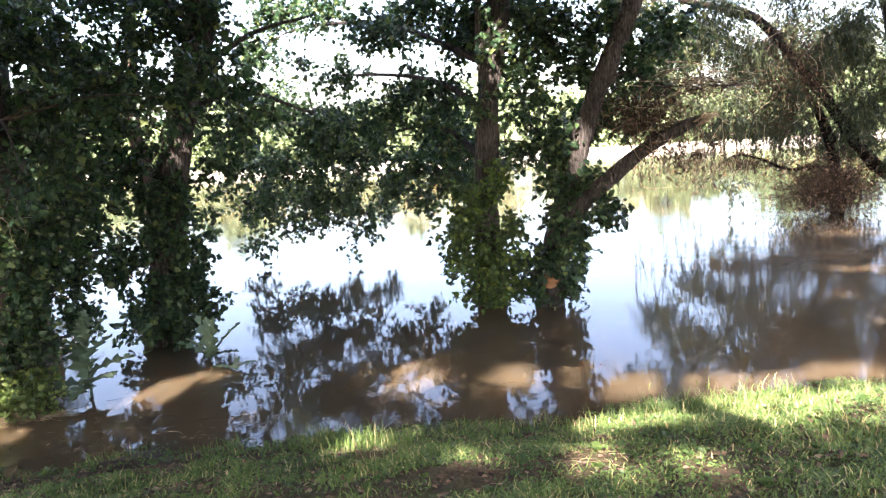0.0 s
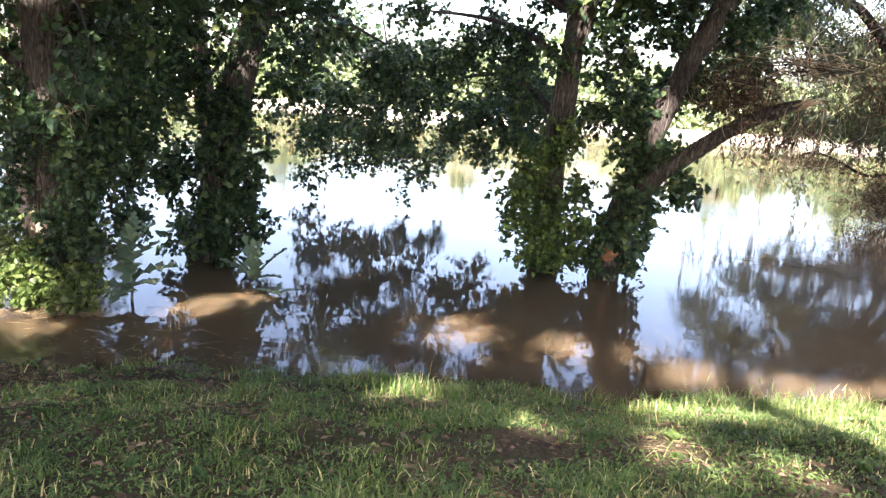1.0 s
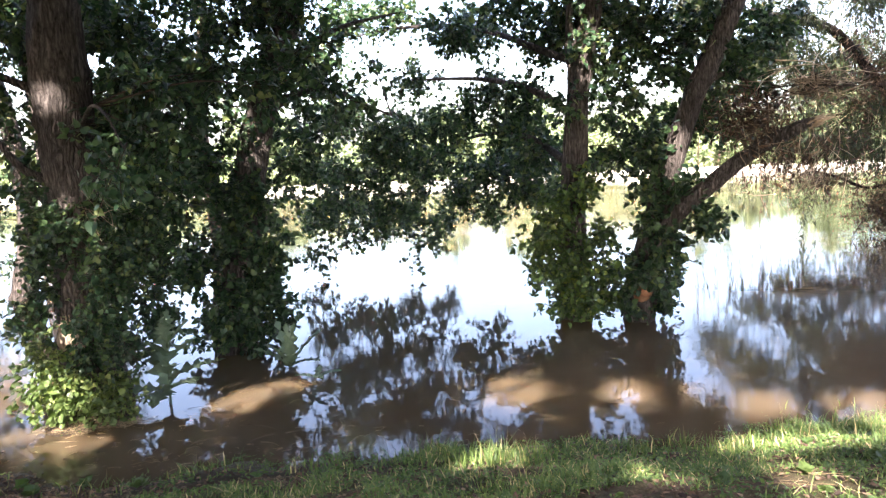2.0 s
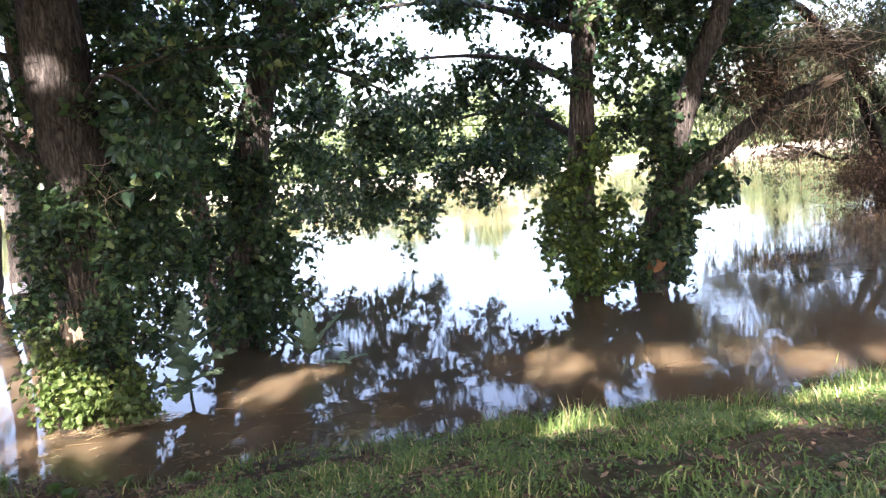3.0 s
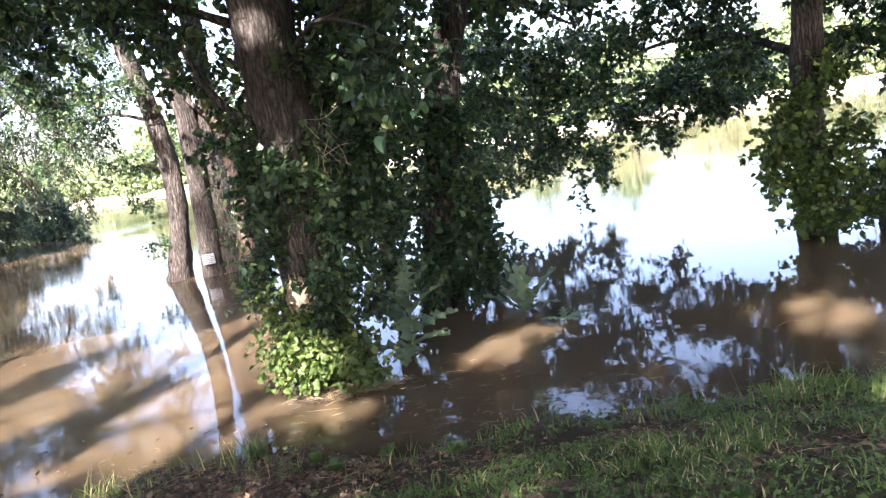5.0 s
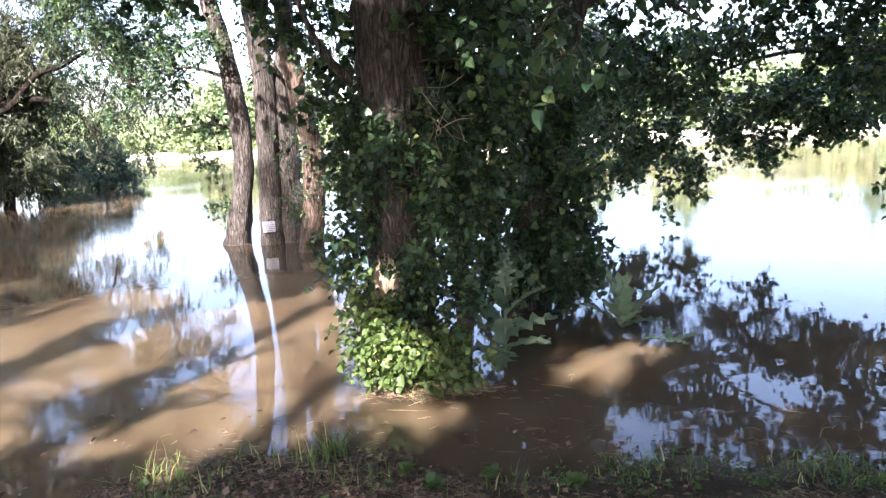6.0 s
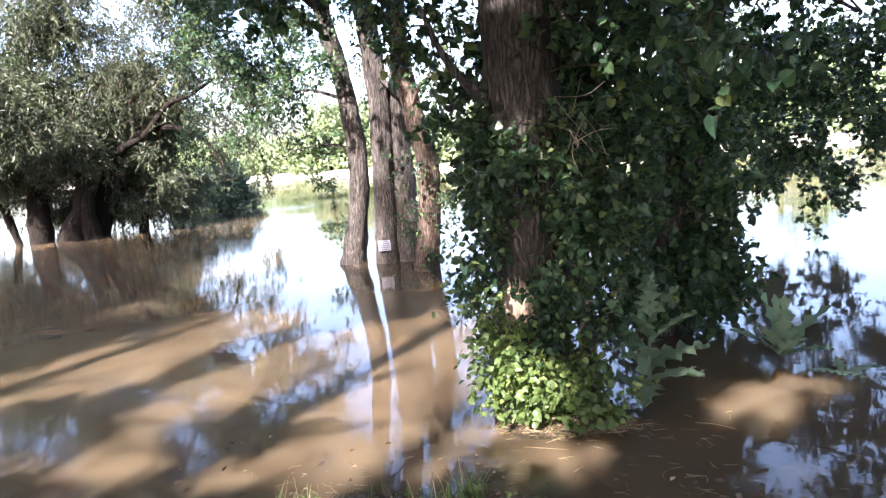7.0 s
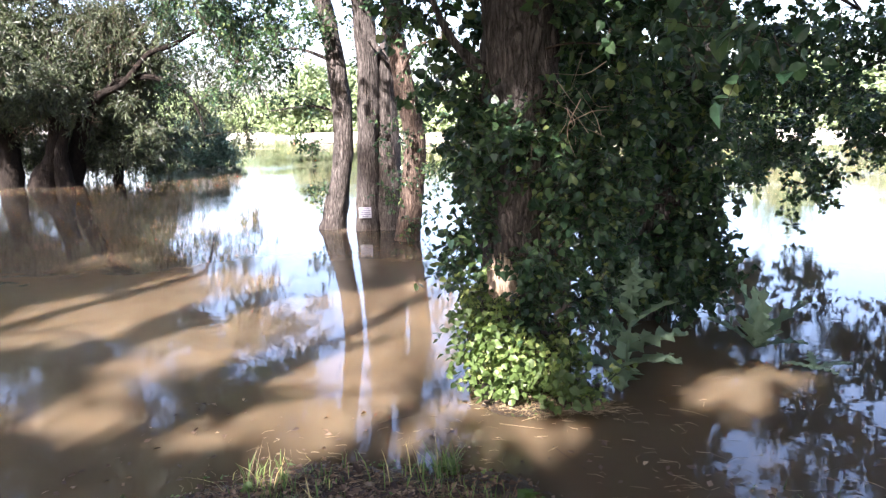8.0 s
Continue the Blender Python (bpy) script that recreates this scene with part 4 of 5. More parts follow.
# willow downstream, its trunk leaning over the water
E_BLOBS = [(14.8, 28, 6.3, 2.0, 2.0), (15.2, 27, 3.8, 1.2, 2.2), (14.0, 29, 5.4, 1.5, 2.0), (13.3, 30, 6.9, 1.6, 1.5), (10.5, 31, 7.2, 2.1, 1.4), (12.4, 31, 5.5, 1.6, 1.8), (9.3, 31, 6.4, 1.5, 1.4), (9.7, 30, 4.1, 1.4, 1.0), (11.1, 30, 3.2, 1.7, 0.7), (13.2, 29, 3.2, 1.5, 1.1), (8.3, 31, 5.6, 1.2, 1.1), (14.5, 28, 2.4, 0.9, 0.9), (17.5, 27, 5, 2, 3), (10, 30, 10, 3.6, 2), (15, 29, 10, 3.5, 2.2), (7.2, 30, 8.6, 1.8, 1.2), (7.6, 23, 6.0, 1.0, 0.8), (8.9, 23, 5.6, 0.9, 0.7), (11.8, 23.4, 5.8, 0.8, 0.7), (12.6, 23.6, 6.4, 1.3, 1.1), (10.9, 24, 4.3, 0.9, 0.9), (9.4, 24, 4.0, 0.9, 0.6), (12.9, 23.6, 3.6, 0.8, 1.0), (14.3, 23.4, 4.6, 0.9, 1.6), (14.4, 23.6, 2.4, 0.6, 1.2), (8.4, 23.5, 7.2, 1.4, 0.8), (10.6, 23.5, 7.6, 1.6, 0.9), (13.6, 23.4, 8.0, 1.8, 1.0), (9.3, 25, 1.3, 0.3, 0.6), (5.6, 25, 8.2, 0.9, 1.2), (6.4, 25, 9.6, 1.0, 1.0), (5.8, 25, 6.9, 0.6, 0.5), (6.6, 25, 7.4, 0.8, 0.7), (11.0, 26, 3.2, 1.2, 0.6), (13.2, 26.5, 2.9, 1.2, 0.7), (14.6, 26.5, 2.6, 1.0, 0.8), (9.4, 26, 3.5, 1.0, 0.5), (8.0, 25.5, 6.3, 1.1, 0.8), (10.2, 25.5, 5.8, 1.2, 0.8), (15.0, 23.6, 6.2, 1.2, 1.2), (13.0, 23.8, 5.4, 0.9, 0.8)]
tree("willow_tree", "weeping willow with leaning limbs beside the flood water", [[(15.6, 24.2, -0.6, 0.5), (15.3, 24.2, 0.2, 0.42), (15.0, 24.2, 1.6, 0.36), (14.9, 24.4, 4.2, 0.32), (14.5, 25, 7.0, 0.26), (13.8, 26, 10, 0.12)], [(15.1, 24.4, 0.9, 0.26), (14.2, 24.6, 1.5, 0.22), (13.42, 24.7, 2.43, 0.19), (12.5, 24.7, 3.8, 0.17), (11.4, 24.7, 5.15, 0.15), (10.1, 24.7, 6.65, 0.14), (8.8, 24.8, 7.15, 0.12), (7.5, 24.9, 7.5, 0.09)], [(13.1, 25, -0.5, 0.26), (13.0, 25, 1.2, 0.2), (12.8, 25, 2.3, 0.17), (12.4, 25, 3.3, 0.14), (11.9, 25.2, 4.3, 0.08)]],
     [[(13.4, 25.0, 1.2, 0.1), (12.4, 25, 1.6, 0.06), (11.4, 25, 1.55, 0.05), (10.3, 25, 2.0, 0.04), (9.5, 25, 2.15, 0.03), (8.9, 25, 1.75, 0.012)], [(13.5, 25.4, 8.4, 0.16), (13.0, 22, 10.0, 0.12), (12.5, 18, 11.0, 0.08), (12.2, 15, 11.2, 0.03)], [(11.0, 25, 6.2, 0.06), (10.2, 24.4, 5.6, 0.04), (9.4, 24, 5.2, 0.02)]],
     E_BLOBS, LEAF_WILLOW_SHADED, 0.17, 23, LANCE, BARK_WILLOW, per=78, twig_len=1.0, hang=1.0, seg=16, leaf_gap=1.1, spread=0.35, up=0.2, crown=(12.5, 17.8, 10.6, 5.5, 3.0, 3.0, 52, 1.2, 0.26))


# ---- ivy ----
def ivy(label, blobs, centre, seed, mat, size, shape, per, twig_len=0.28):
    rng = np.random.default_rng(seed)
    t = thing("ivy", (centre[0], centre[1], 0), label, "climbing plant")
    p, w, lines = sprays(rng, blobs, per, twig_len, 0.3, 0.5)
    v, f = leaf_cloud(rng, p, w, size, shape, 0.4, 0.7)
    tagged(attach("foliage", from_arrays("foliage", v, f, mat), t), kind="stuff")
    v, f = twig_mesh(lines, 0.005)
    tagged(attach("stem_tangle", from_arrays("stem_tangle", v, f, TWIG), t), kind="stuff")
    return t


ivy("dense dark green ivy wrapped round the poplar trunk", [(-7.43, 10.1, 2.91, 0.37, 0.31), (-7.02, 9.9, 2.58, 0.54, 0.42), (-6.55, 10, 2.83, 0.47, 0.36), (-6.34, 9.9, 2.25, 0.64, 0.47), (-6.4, 9.7, 1.83, 0.4, 0.35), (-7.43, 9.8, 1.78, 0.3, 0.3), (-6.01, 10.2, 2.78, 0.48, 0.42), (-7.47, 9.7, 1.27, 0.3, 0.27), (-6.62, 9.7, 1.39, 0.46, 0.29), (-6.26, 9.7, 1.01, 0.41, 0.41), (-6.24, 9.8, 1.69, 0.46, 0.35), (-7.45, 9.9, 2.2, 0.25, 0.4), (-6.75, 9.95, 1.0, 0.3, 0.35), (-6.85, 9.65, 0.78, 0.3, 0.25), (-7.45, 9.6, 1.5, 0.25, 0.2), (-7.55, 10.0, 2.4, 0.3, 0.4), (-6.0, 10.3, 2.0, 0.5, 0.5), (-6.1, 10.5, 1.2, 0.4, 0.5)], (-7, 10), 31, LEAF_DARK, 0.07, HEART, 360)
ivy("bright heart-leaved ivy clump at the poplar's foot", [(-7.26, 9.5, 0.84, 0.36, 0.25), (-6.95, 9.4, 0.55, 0.42, 0.25), (-6.59, 9.45, 0.36, 0.42, 0.22), (-6.95, 9.25, 0.3, 0.36, 0.2), (-7.3, 9.4, 0.4, 0.24, 0.26), (-6.38, 9.65, 0.5, 0.3, 0.3), (-6.4, 9.4, 0.24, 0.34, 0.16), (-6.15, 9.5, 0.2, 0.28, 0.14), (-7.42, 9.5, 1.08, 0.26, 0.15)], (-7, 9.4), 32, LEAF_IVY, 0.06, HEART, 470, 0.2)
ivy("dark ivy thicket round the leaning poplar's foot", [(-5.72, 12.7, 1.99, 0.8, 0.65), (-5.44, 12.6, 1.16, 0.75, 0.64), (-6.0, 12.5, 0.45, 0.85, 0.5), (-5.23, 12.4, 0.45, 0.42, 0.48), (-5.65, 12.8, 2.81, 0.8, 0.6), (-6.22, 12.8, 3.3, 0.7, 0.7), (-5.16, 12.6, 1.2, 0.5, 0.5), (-6.4, 12.5, 1.6, 0.55, 0.8), (-5.1, 12.7, 1.9, 0.55, 0.6), (-4.95, 12.6, 0.75, 0.45, 0.5), (-5.7, 12.3, 0.8, 0.8, 0.55), (-5.4, 12.7, 2.7, 0.5, 0.6)], (-5.7, 12.6), 33, LEAF_DARK, 0.095, HEART, 190)
ivy("ivy sheath, sunlit at the edge, on the upright poplar", [(-0.1, 14.1, 1.67, 0.65, 0.6), (0.55, 13.9, 1.09, 0.65, 0.6), (-0.05, 14.0, 0.95, 0.55, 0.5), (0.3, 13.9, 0.42, 0.7, 0.3), (0.16, 14.1, 2.3, 0.55, 0.5), (0.9, 14, 1.7, 0.33, 0.5), (0.72, 14.1, 2.69, 0.4, 0.4), (0.75, 13.8, 0.5, 0.45, 0.4), (1.05, 13.9, 0.9, 0.3, 0.5)], (0.4, 14.2), 34, LEAF_HALF_LIT, 0.085, HEART, 300)
ivy("ivy and shoots over the leaning trunk's foot", [(2.0, 13.9, 1.84, 0.6, 0.5), (2.47, 13.9, 2.45, 0.55, 0.45), (2.8, 13.7, 2.0, 0.4, 0.4), (1.62, 13.8, 1.02, 0.4, 0.5), (2.16, 13.8, 1.35, 0.5, 0.4), (1.85, 14.1, 3.3, 0.45, 0.6), (1.77, 14.1, 2.59, 0.33, 0.44), (1.4, 13.9, 0.45, 0.3, 0.45), (2.1, 13.9, 0.75, 0.35, 0.4), (2.05, 14, 0.25, 0.25, 0.3), (1.75, 13.95, 0.95, 0.3, 0.2)], (1.9, 13.9), 35, LEAF_DARK, 0.095, HEART, 300)

# ---- far bank ----
protos = []
for k, (h, r, sd) in enumerate(((6.4, 3.0, 41), (8.2, 3.3, 42), (4.8, 3.2, 43))):
    rng = np.random.default_rng(sd)
    t = thing("far_tree", (0, 0, 0), "sunlit yellow-green tree on the far bank", "tree", "far bank trees")
    v, f = tube(bend([(0, 0, -0.5, 0.25), (0.1, 0, h * 0.4, 0.18), (0, 0.1, h * 0.85, 0.06)], 5), 7)
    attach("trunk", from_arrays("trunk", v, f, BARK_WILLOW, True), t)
    cb = []
    for _ in range(32):
        d = rng.normal(0, 1, 3)
        d /= np.linalg.norm(d)
        c = np.array((0, 0, h * 0.55)) + d * rng.uniform(0.4, 1) * np.array((r, r, h * 0.45))
        cb.append((c[0], c[1], max(c[2], 0.55), rng.uniform(0.9, 1.6), rng.uniform(0.6, 1.1)))
    for q in range(14):  # low growth round the foot
        a = q * 2.4
        cb.append((math.cos(a) * r * rng.uniform(0.4, 1.1), math.sin(a) * r * rng.uniform(0.3, 0.7) - 0.4, rng.uniform(0.4, 1.3), rng.uniform(0.7, 1.1), rng.uniform(0.5, 0.8)))
    p, w, ln = sprays(rng, cb, 8.5, 0.9, 0.5, 0.5)
    v, f = leaf_cloud(rng, p, w, 0.56, OVAL, 0.5, 0.5)
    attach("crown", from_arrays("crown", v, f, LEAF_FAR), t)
    protos.append(t)
rng = np.random.default_rng(50)
placed = 0
for x in np.arange(-125, 95, 3.7):
    for row in (0, 1):
        xx = x + rng.uniform(-1.6, 1.6)
        yy = far_shore(xx) + 4.6 + row * 5 + rng.uniform(-1.5, 2)
        m = pose(xx, yy, ground_height(xx, yy) - 0.1, 0, 0, rng.uniform(0, 360)) @ Matrix.Scale(float(rng.uniform(0.75, 1.2)), 4)
        src = protos[int(rng.integers(0, 3))]
        if placed < 3:
            src = protos[placed]
            src.matrix_basis = m
        else:
            o = copy_thing(src, m)
            o.scale = m.to_scale()
        placed += 1

# ---- unseen tall wood added behind the path to shade the bank ----
rng = np.random.default_rng(61)
k, spare = 0, None
for row_y, first, size in ((-3.2, -21.0, 1.0), (-8.5, -23.0, 1.6)):
    for x in np.arange(first, 15.5, 4.4):
        px, py, h = x + rng.uniform(-0.8, 0.8), row_y + rng.uniform(-0.8, 0.8), size * rng.uniform(0.92, 1.1)
        z0 = ground_height(px, py)
        o = tree("poplar_tree", "unseen tall poplar added behind the path to shade the bank", [[(px, py, z0 - 0.4, 0.36), (px + 0.1, py, z0 + 3, 0.28), (px, py + 0.1, z0 + 8 * h, 0.2), (px + 0.1, py, z0 + 15 * h, 0.06)]], [], [], LEAF_DARK, 0.2, 500 + k,
                 seg=10, crown=(px, py, z0 + 9.6 * h, 3.0, 2.8, 5.6 * h, 52, 1.15, 0.3), group="trees behind the path")
        spare = spare or o
        k += 1
# more unseen trees, added to shade the water downstream and upstream
for px, py in ((9.8, 3.6), (14.2, 4.6), (18.5, 4.2), (-24.2, 3.4), (-28.6, 2.2)):
    z0 = ground_height(px, py)
    tree("poplar_tree", "unseen tall poplar added downstream to shade the water" if px > 0 else "unseen tall poplar added upstream, foot in the flood, to shade the water", [[(px, py, z0 - 0.4, 0.36), (px + 0.1, py, z0 + 3, 0.28), (px, py + 0.1, z0 + 12, 0.2), (px + 0.1, py, z0 + 23, 0.06)]], [], [], LEAF_DARK, 0.2, 600 + k,
         seg=10, crown=(px, py, z0 + 14, 3.0, 2.8, 9.0, 70, 1.2, 0.3), group="trees behind the path")
    k += 1
# unseen copies that block sun from the path and the upstream water
for x in np.arange(-24, -7, 4.2):
    m = pose(x + rng.uniform(-0.9, 0.9), -14.5 + rng.uniform(-1.2, 1.2), 2.2, 0, 0, rng.uniform(0, 360))
    copy_thing(spare, m).scale = (1.35, 1.35, 0.72)
for x, y in ((-27, -3.6), (-31.5, -4.6), (-25.5, -5.5), (-29, -7), (-33, -8), (-37, -9), (-41, -10), (-27, -10), (-31.5, -12), (-36, -13)):
    m = pose(x, y, -0.2, 0, 0, rng.uniform(0, 360))
    copy_thing(spare, m).scale = (1.35, 1.35, 1.72)


# ---- dead wood and drift ----
def stick(points, r, mat, name="stick", seg=6):
    v, f = tube(bend([(*p, r * (1 - 0.75 * i / (len(points) - 1))) for i, p in enumerate(points)], 4), seg, tip=True)
    return from_arrays(name, v, f, mat, True)


def brush(label, centre, radii, count, length, r, seed, mats, lie=0.6, dry=0, name="brush_pile"):
    """A tangle of dead sticks; every stick is a part."""
    rng = np.random.default_rng(seed)
    t = thing(name, centre, label, "dead branches")
    for k in range(count):
        c = np.array(centre) + rng.normal(0, 0.5, 3) * np.array(radii)
        d = rng.normal(0, 1, 3) * np.array((1, 1, lie))
        d /= np.linalg.norm(d)
        ln = length * rng.uniform(0.5, 1.3)
        a, b = c - d * ln / 2, c + d * ln / 2
        m = (a + b) / 2 + rng.normal(0, 0.12 * ln, 3)
        attach("stick", stick([a, m, b], r * rng.uniform(0.5, 1.3), mats[k % len(mats)], seg=4), t)
    if dry:
        p = np.array(centre) + rng.normal(0, 0.42, (dry, 3)) * np.array(radii)
        v, f = leaf_cloud(rng, p, rng.normal(0, 1, (dry, 3)) + np.array((0, 0, -0.8)), 0.13, LANCE, 0.4, 0.3)
        tagged(attach("dry_foliage", from_arrays("dry_foliage", v, f, LEAF_DRY), t), kind="stuff")
    return t


brush("heap of dead reddish-brown willow branches caught in the flood", (12.5, 24.4, 0.9), (2.0, 0.9, 1.2), 290, 1.25, 0.014, 71, [DEAD_WOOD, TWIG, DEAD_WOOD], 1.3, 9000)
brush("tangle of dry brown twigs hung up on the poplar's broken limb", (3.55, 13.45, 3.72), (0.85, 0.35, 0.6), 210, 0.6, 0.006, 72, [DEAD_WOOD, DEAD_WOOD, PALE_WOOD], 0.8, 1200, "dead_branch")
brush("bundle of bleached dry sticks lodged on the broken limb", (4.45, 13.3, 4.25), (0.65, 0.25, 0.22), 100, 0.9, 0.011, 73, [PALE_WOOD, PALE_WOOD, DEAD_WOOD], 0.25, 100, "dead_branch")
brush("dry shoots hanging under the broken limb", (4.2, 13.3, 3.0), (1.1, 0.3, 0.7), 160, 0.85, 0.005, 79, [DEAD_WOOD, PALE_WOOD], 4.0, 450, "dead_branch")
brush("dead brown shoots hanging in the willow's crown", (10.9, 23.7, 4.8), (1.9, 0.6, 2.0), 190, 1.0, 0.01, 74, [DEAD_WOOD, DEAD_WOOD, PALE_WOOD], 1.8, 3600, "dead_branch")
brush("dry twigs in the old upstream willow", (-29.6, 27.4, 5.9), (1.3, 0.7, 0.8), 60, 1.2, 0.016, 75, [DEAD_WOOD], 0.6, 300, "dead_branch")
brush("dead sprouts round the upstream willow's stems", (-33.4, 25.9, 3.0), (3.0, 0.6, 0.9), 140, 1.1, 0.014, 76, [DEAD_WOOD, DEAD_WOOD, PALE_WOOD], 1.8, 400, "dead_branch")
brush("pale dry vine stems caught in the ivy", (-6.35, 9.55, 2.85), (0.25, 0.15, 0.3), 12, 0.5, 0.005, 77, [PALE_WOOD], 1.6, 0, "dead_branch")

brush("dark twiggy growth along the low willow limb", (9.9, 25.0, 1.85), (1.3, 0.3, 0.3), 90, 0.8, 0.009, 70, [TWIG], 1.2, 500, "dead_branch")

# hanging willow withes over the water
rng = np.random.default_rng(78)
for k in range(60):
    x, y = rng.uniform(6.4, 12.4), rng.uniform(25.4, 27.6)
    top = 2.1 + rng.uniform(0, 1.8)
    bottom = rng.uniform(0.35, 1.6)
    pts = [(x, y, top), (x + rng.normal(0, 0.1), y, (top + bottom) / 2), (x + rng.normal(0, 0.16), y, bottom)]
    t = thing("willow_withe", (x, y, top), "thin willow withe hanging over the water", "twig", "hanging withes")
    attach("stem", stick(pts, 0.011, TWIG, "stem", 4), t)
    q = rng.uniform(0, 1, 26)
    p = np.array(pts[0]) * (1 - q)[:, None] + np.array(pts[2]) * q[:, None]
    v, f = leaf_cloud(rng, p, np.tile((0, 0, -1.0), (26, 1)), 0.13, LANCE, 0.4, 0.1)
    tagged(attach("foliage", from_arrays("foliage", v, f, LEAF_WILLOW if k % 3 else LEAF_DRY), t), kind="stuff")


def torn_bark(parent, centre, width, height, radius, axis, mat, seed, label):
    """A ragged scar of bare wood: splintered upright slivers wrapped on the trunk round axis (x, y)."""
    rng = np.random.default_rng(seed)
    turn = math.atan2(centre[0] - axis[0], axis[1] - centre[1])
    pieces = []
    count = int(width / 0.015)
    for i in range(count):
        q = 2 * (i + 0.5) / count - 1
        a = turn + q * width / 2 / radius
        half = height / 2 * math.sqrt(max(0.02, 1 - q * q)) * rng.uniform(0.62, 1.02)
        mid = centre[2] + rng.normal(0, 0.06 * height)
        rows = []
        for k in range(5):
            z = mid + half * (k / 2 - 1)
            rr = radius + rng.uniform(-0.012, 0.012)
            rows.append((axis[0] + math.sin(a + rng.normal(0, 0.012)) * rr, axis[1] - math.cos(a) * rr, z, 0.016 * (1 - 0.6 * abs(k / 2 - 1) ** 3) * rng.uniform(0.8, 1.3)))
        pieces.append(tube(rows, 6))
    v, f = merge(pieces)
    attach("bare_patch", from_arrays("bare_patch", v, f, mat, True), parent, label)


poplars = [o for o in scene.objects if o.name.startswith("poplar_tree") and o.parent is None]
torn_bark(poplars[0], (-7.15, 9.9, 1.04), 0.44, 0.66, 0.46, (-7.14, 10.36), PALE_WOOD, 5, "pale torn bark")
CUT_WOOD = plain_material("cut_wood", [(0.3, (0.17, 0.085, 0.045)), (0.7, (0.32, 0.18, 0.1))], 8.0)
v, f = tube(bend([(1.66, 14.1, 0.45, 0.17), (1.68, 13.95, 0.56, 0.16), (1.7, 13.84, 0.66, 0.15)], 4), 12, 0.08, 3)
attach("cut_stub", from_arrays("cut_stub", v, f, CUT_WOOD, True), poplars[3], "orange-brown cut limb end")

r5 = np.random.default_rng(6)
pieces = []
for k in range(16):
    a = np.array((4.3, 13.13, 3.59)) + r5.normal(0, 0.035, 3)
    e = a + np.array((0.26, -0.1, 0.12)) * r5.uniform(0.5, 1.5) + r5.normal(0, 0.02, 3)
    pieces.append(tube([(*a, 0.022), (*((a + e) / 2), 0.016), (*e, 0.003)], 5))
v, f = merge(pieces)
attach("broken_end", from_arrays("broken_end", v, f, PALE_WOOD, True), poplars[3], "pale splintered broken end")

# ---- notice on the trunk ----
PAPER = plain_material("notice_paper", [(0.3, (0.2, 0.205, 0.23)), (0.7, (0.28, 0.285, 0.31))], 12.0, 0.6, 0.05)
PRINT, n, l, b = material("faded_print", 0.7)
b.inputs["Base Color"].default_value = (0.05, 0.05, 0.08, 1)
notice = thing("notice_sign", (-12.93, 18.17, 0.47), "small white notice fixed to a trunk, print too faint to read", "sign")
turn = pose(-12.93, 18.17, 0.47, 0, 0, 24)


def slab(name, w, h, d, at, mat, parent, bevel=0.003):
    bm = bmesh.new()
    bmesh.ops.create_cube(bm, size=1.0, matrix=turn @ Matrix.Translation(at) @ Matrix.Diagonal((w, d, h, 1)))
    bmesh.ops.bevel(bm, geom=list(bm.edges), offset=bevel, segments=1, affect="EDGES")
    me = bpy.data.meshes.new(name)
    bm.to_mesh(me)
    bm.free()
    me.materials.append(mat)
    return attach(name, me, parent)


panel = slab("panel", 0.31, 0.27, 0.012, (0, 0, 0), PAPER, notice)
for k, w in enumerate((0.2, 0.26, 0.24, 0.27, 0.16)):
    slab("text_line", w, 0.018, 0.004, (0.0, -0.008, 0.1 - k * 0.048), PRINT, panel, 0.0008)


# ---- thistles ----
def thistle_leaf(length, width, lobes, seed, curl):
    """A long toothed, wavy leaf with a raised midrib; grows along +x."""
    rng = np.random.default_rng(seed)
    bm = bmesh.new()
    rows = []
    n_r = lobes * 4 + 1
    for i in range(n_r):
        s = i / (n_r - 1)
        env = width * (math.sin(math.pi * min(1, s * 0.9 + 0.08)) ** 0.8) * (1 - 0.45 * s)
        tooth = (0.38, 0.7, 1.15, 0.75)[i % 4]
        z = length * (0.32 * s - curl * s * s)
        x = length * s * (1 - 0.15 * curl * s)
        e = env * tooth * rng.uniform(0.85, 1.15)
        wav = 0.1 * width * math.sin(i * 1.7 + seed)
        sweep = 0.03 * length * (1 if i % 4 == 2 else 0)
        rows.append([bm.verts.new((x + sweep, -e, z + wav + 0.06 * width)), bm.verts.new((x, -e * 0.5, z - 0.05 * width)), bm.verts.new((x, 0, z + 0.02)), bm.verts.new((x, e * 0.5, z - 0.05 * width)), bm.verts.new((x + sweep, e, z - wav + 0.06 * width))])
    for a, c in zip(rows, rows[1:]):
        for j in range(4):
            bm.faces.new((a[j], c[j], c[j + 1], a[j + 1]))
    me = bpy.data.meshes.new("leaf")
    bm.to_mesh(me)
    bm.free()
    me.materials.append(LEAF_THISTLE)
    me.shade_smooth()
    return me


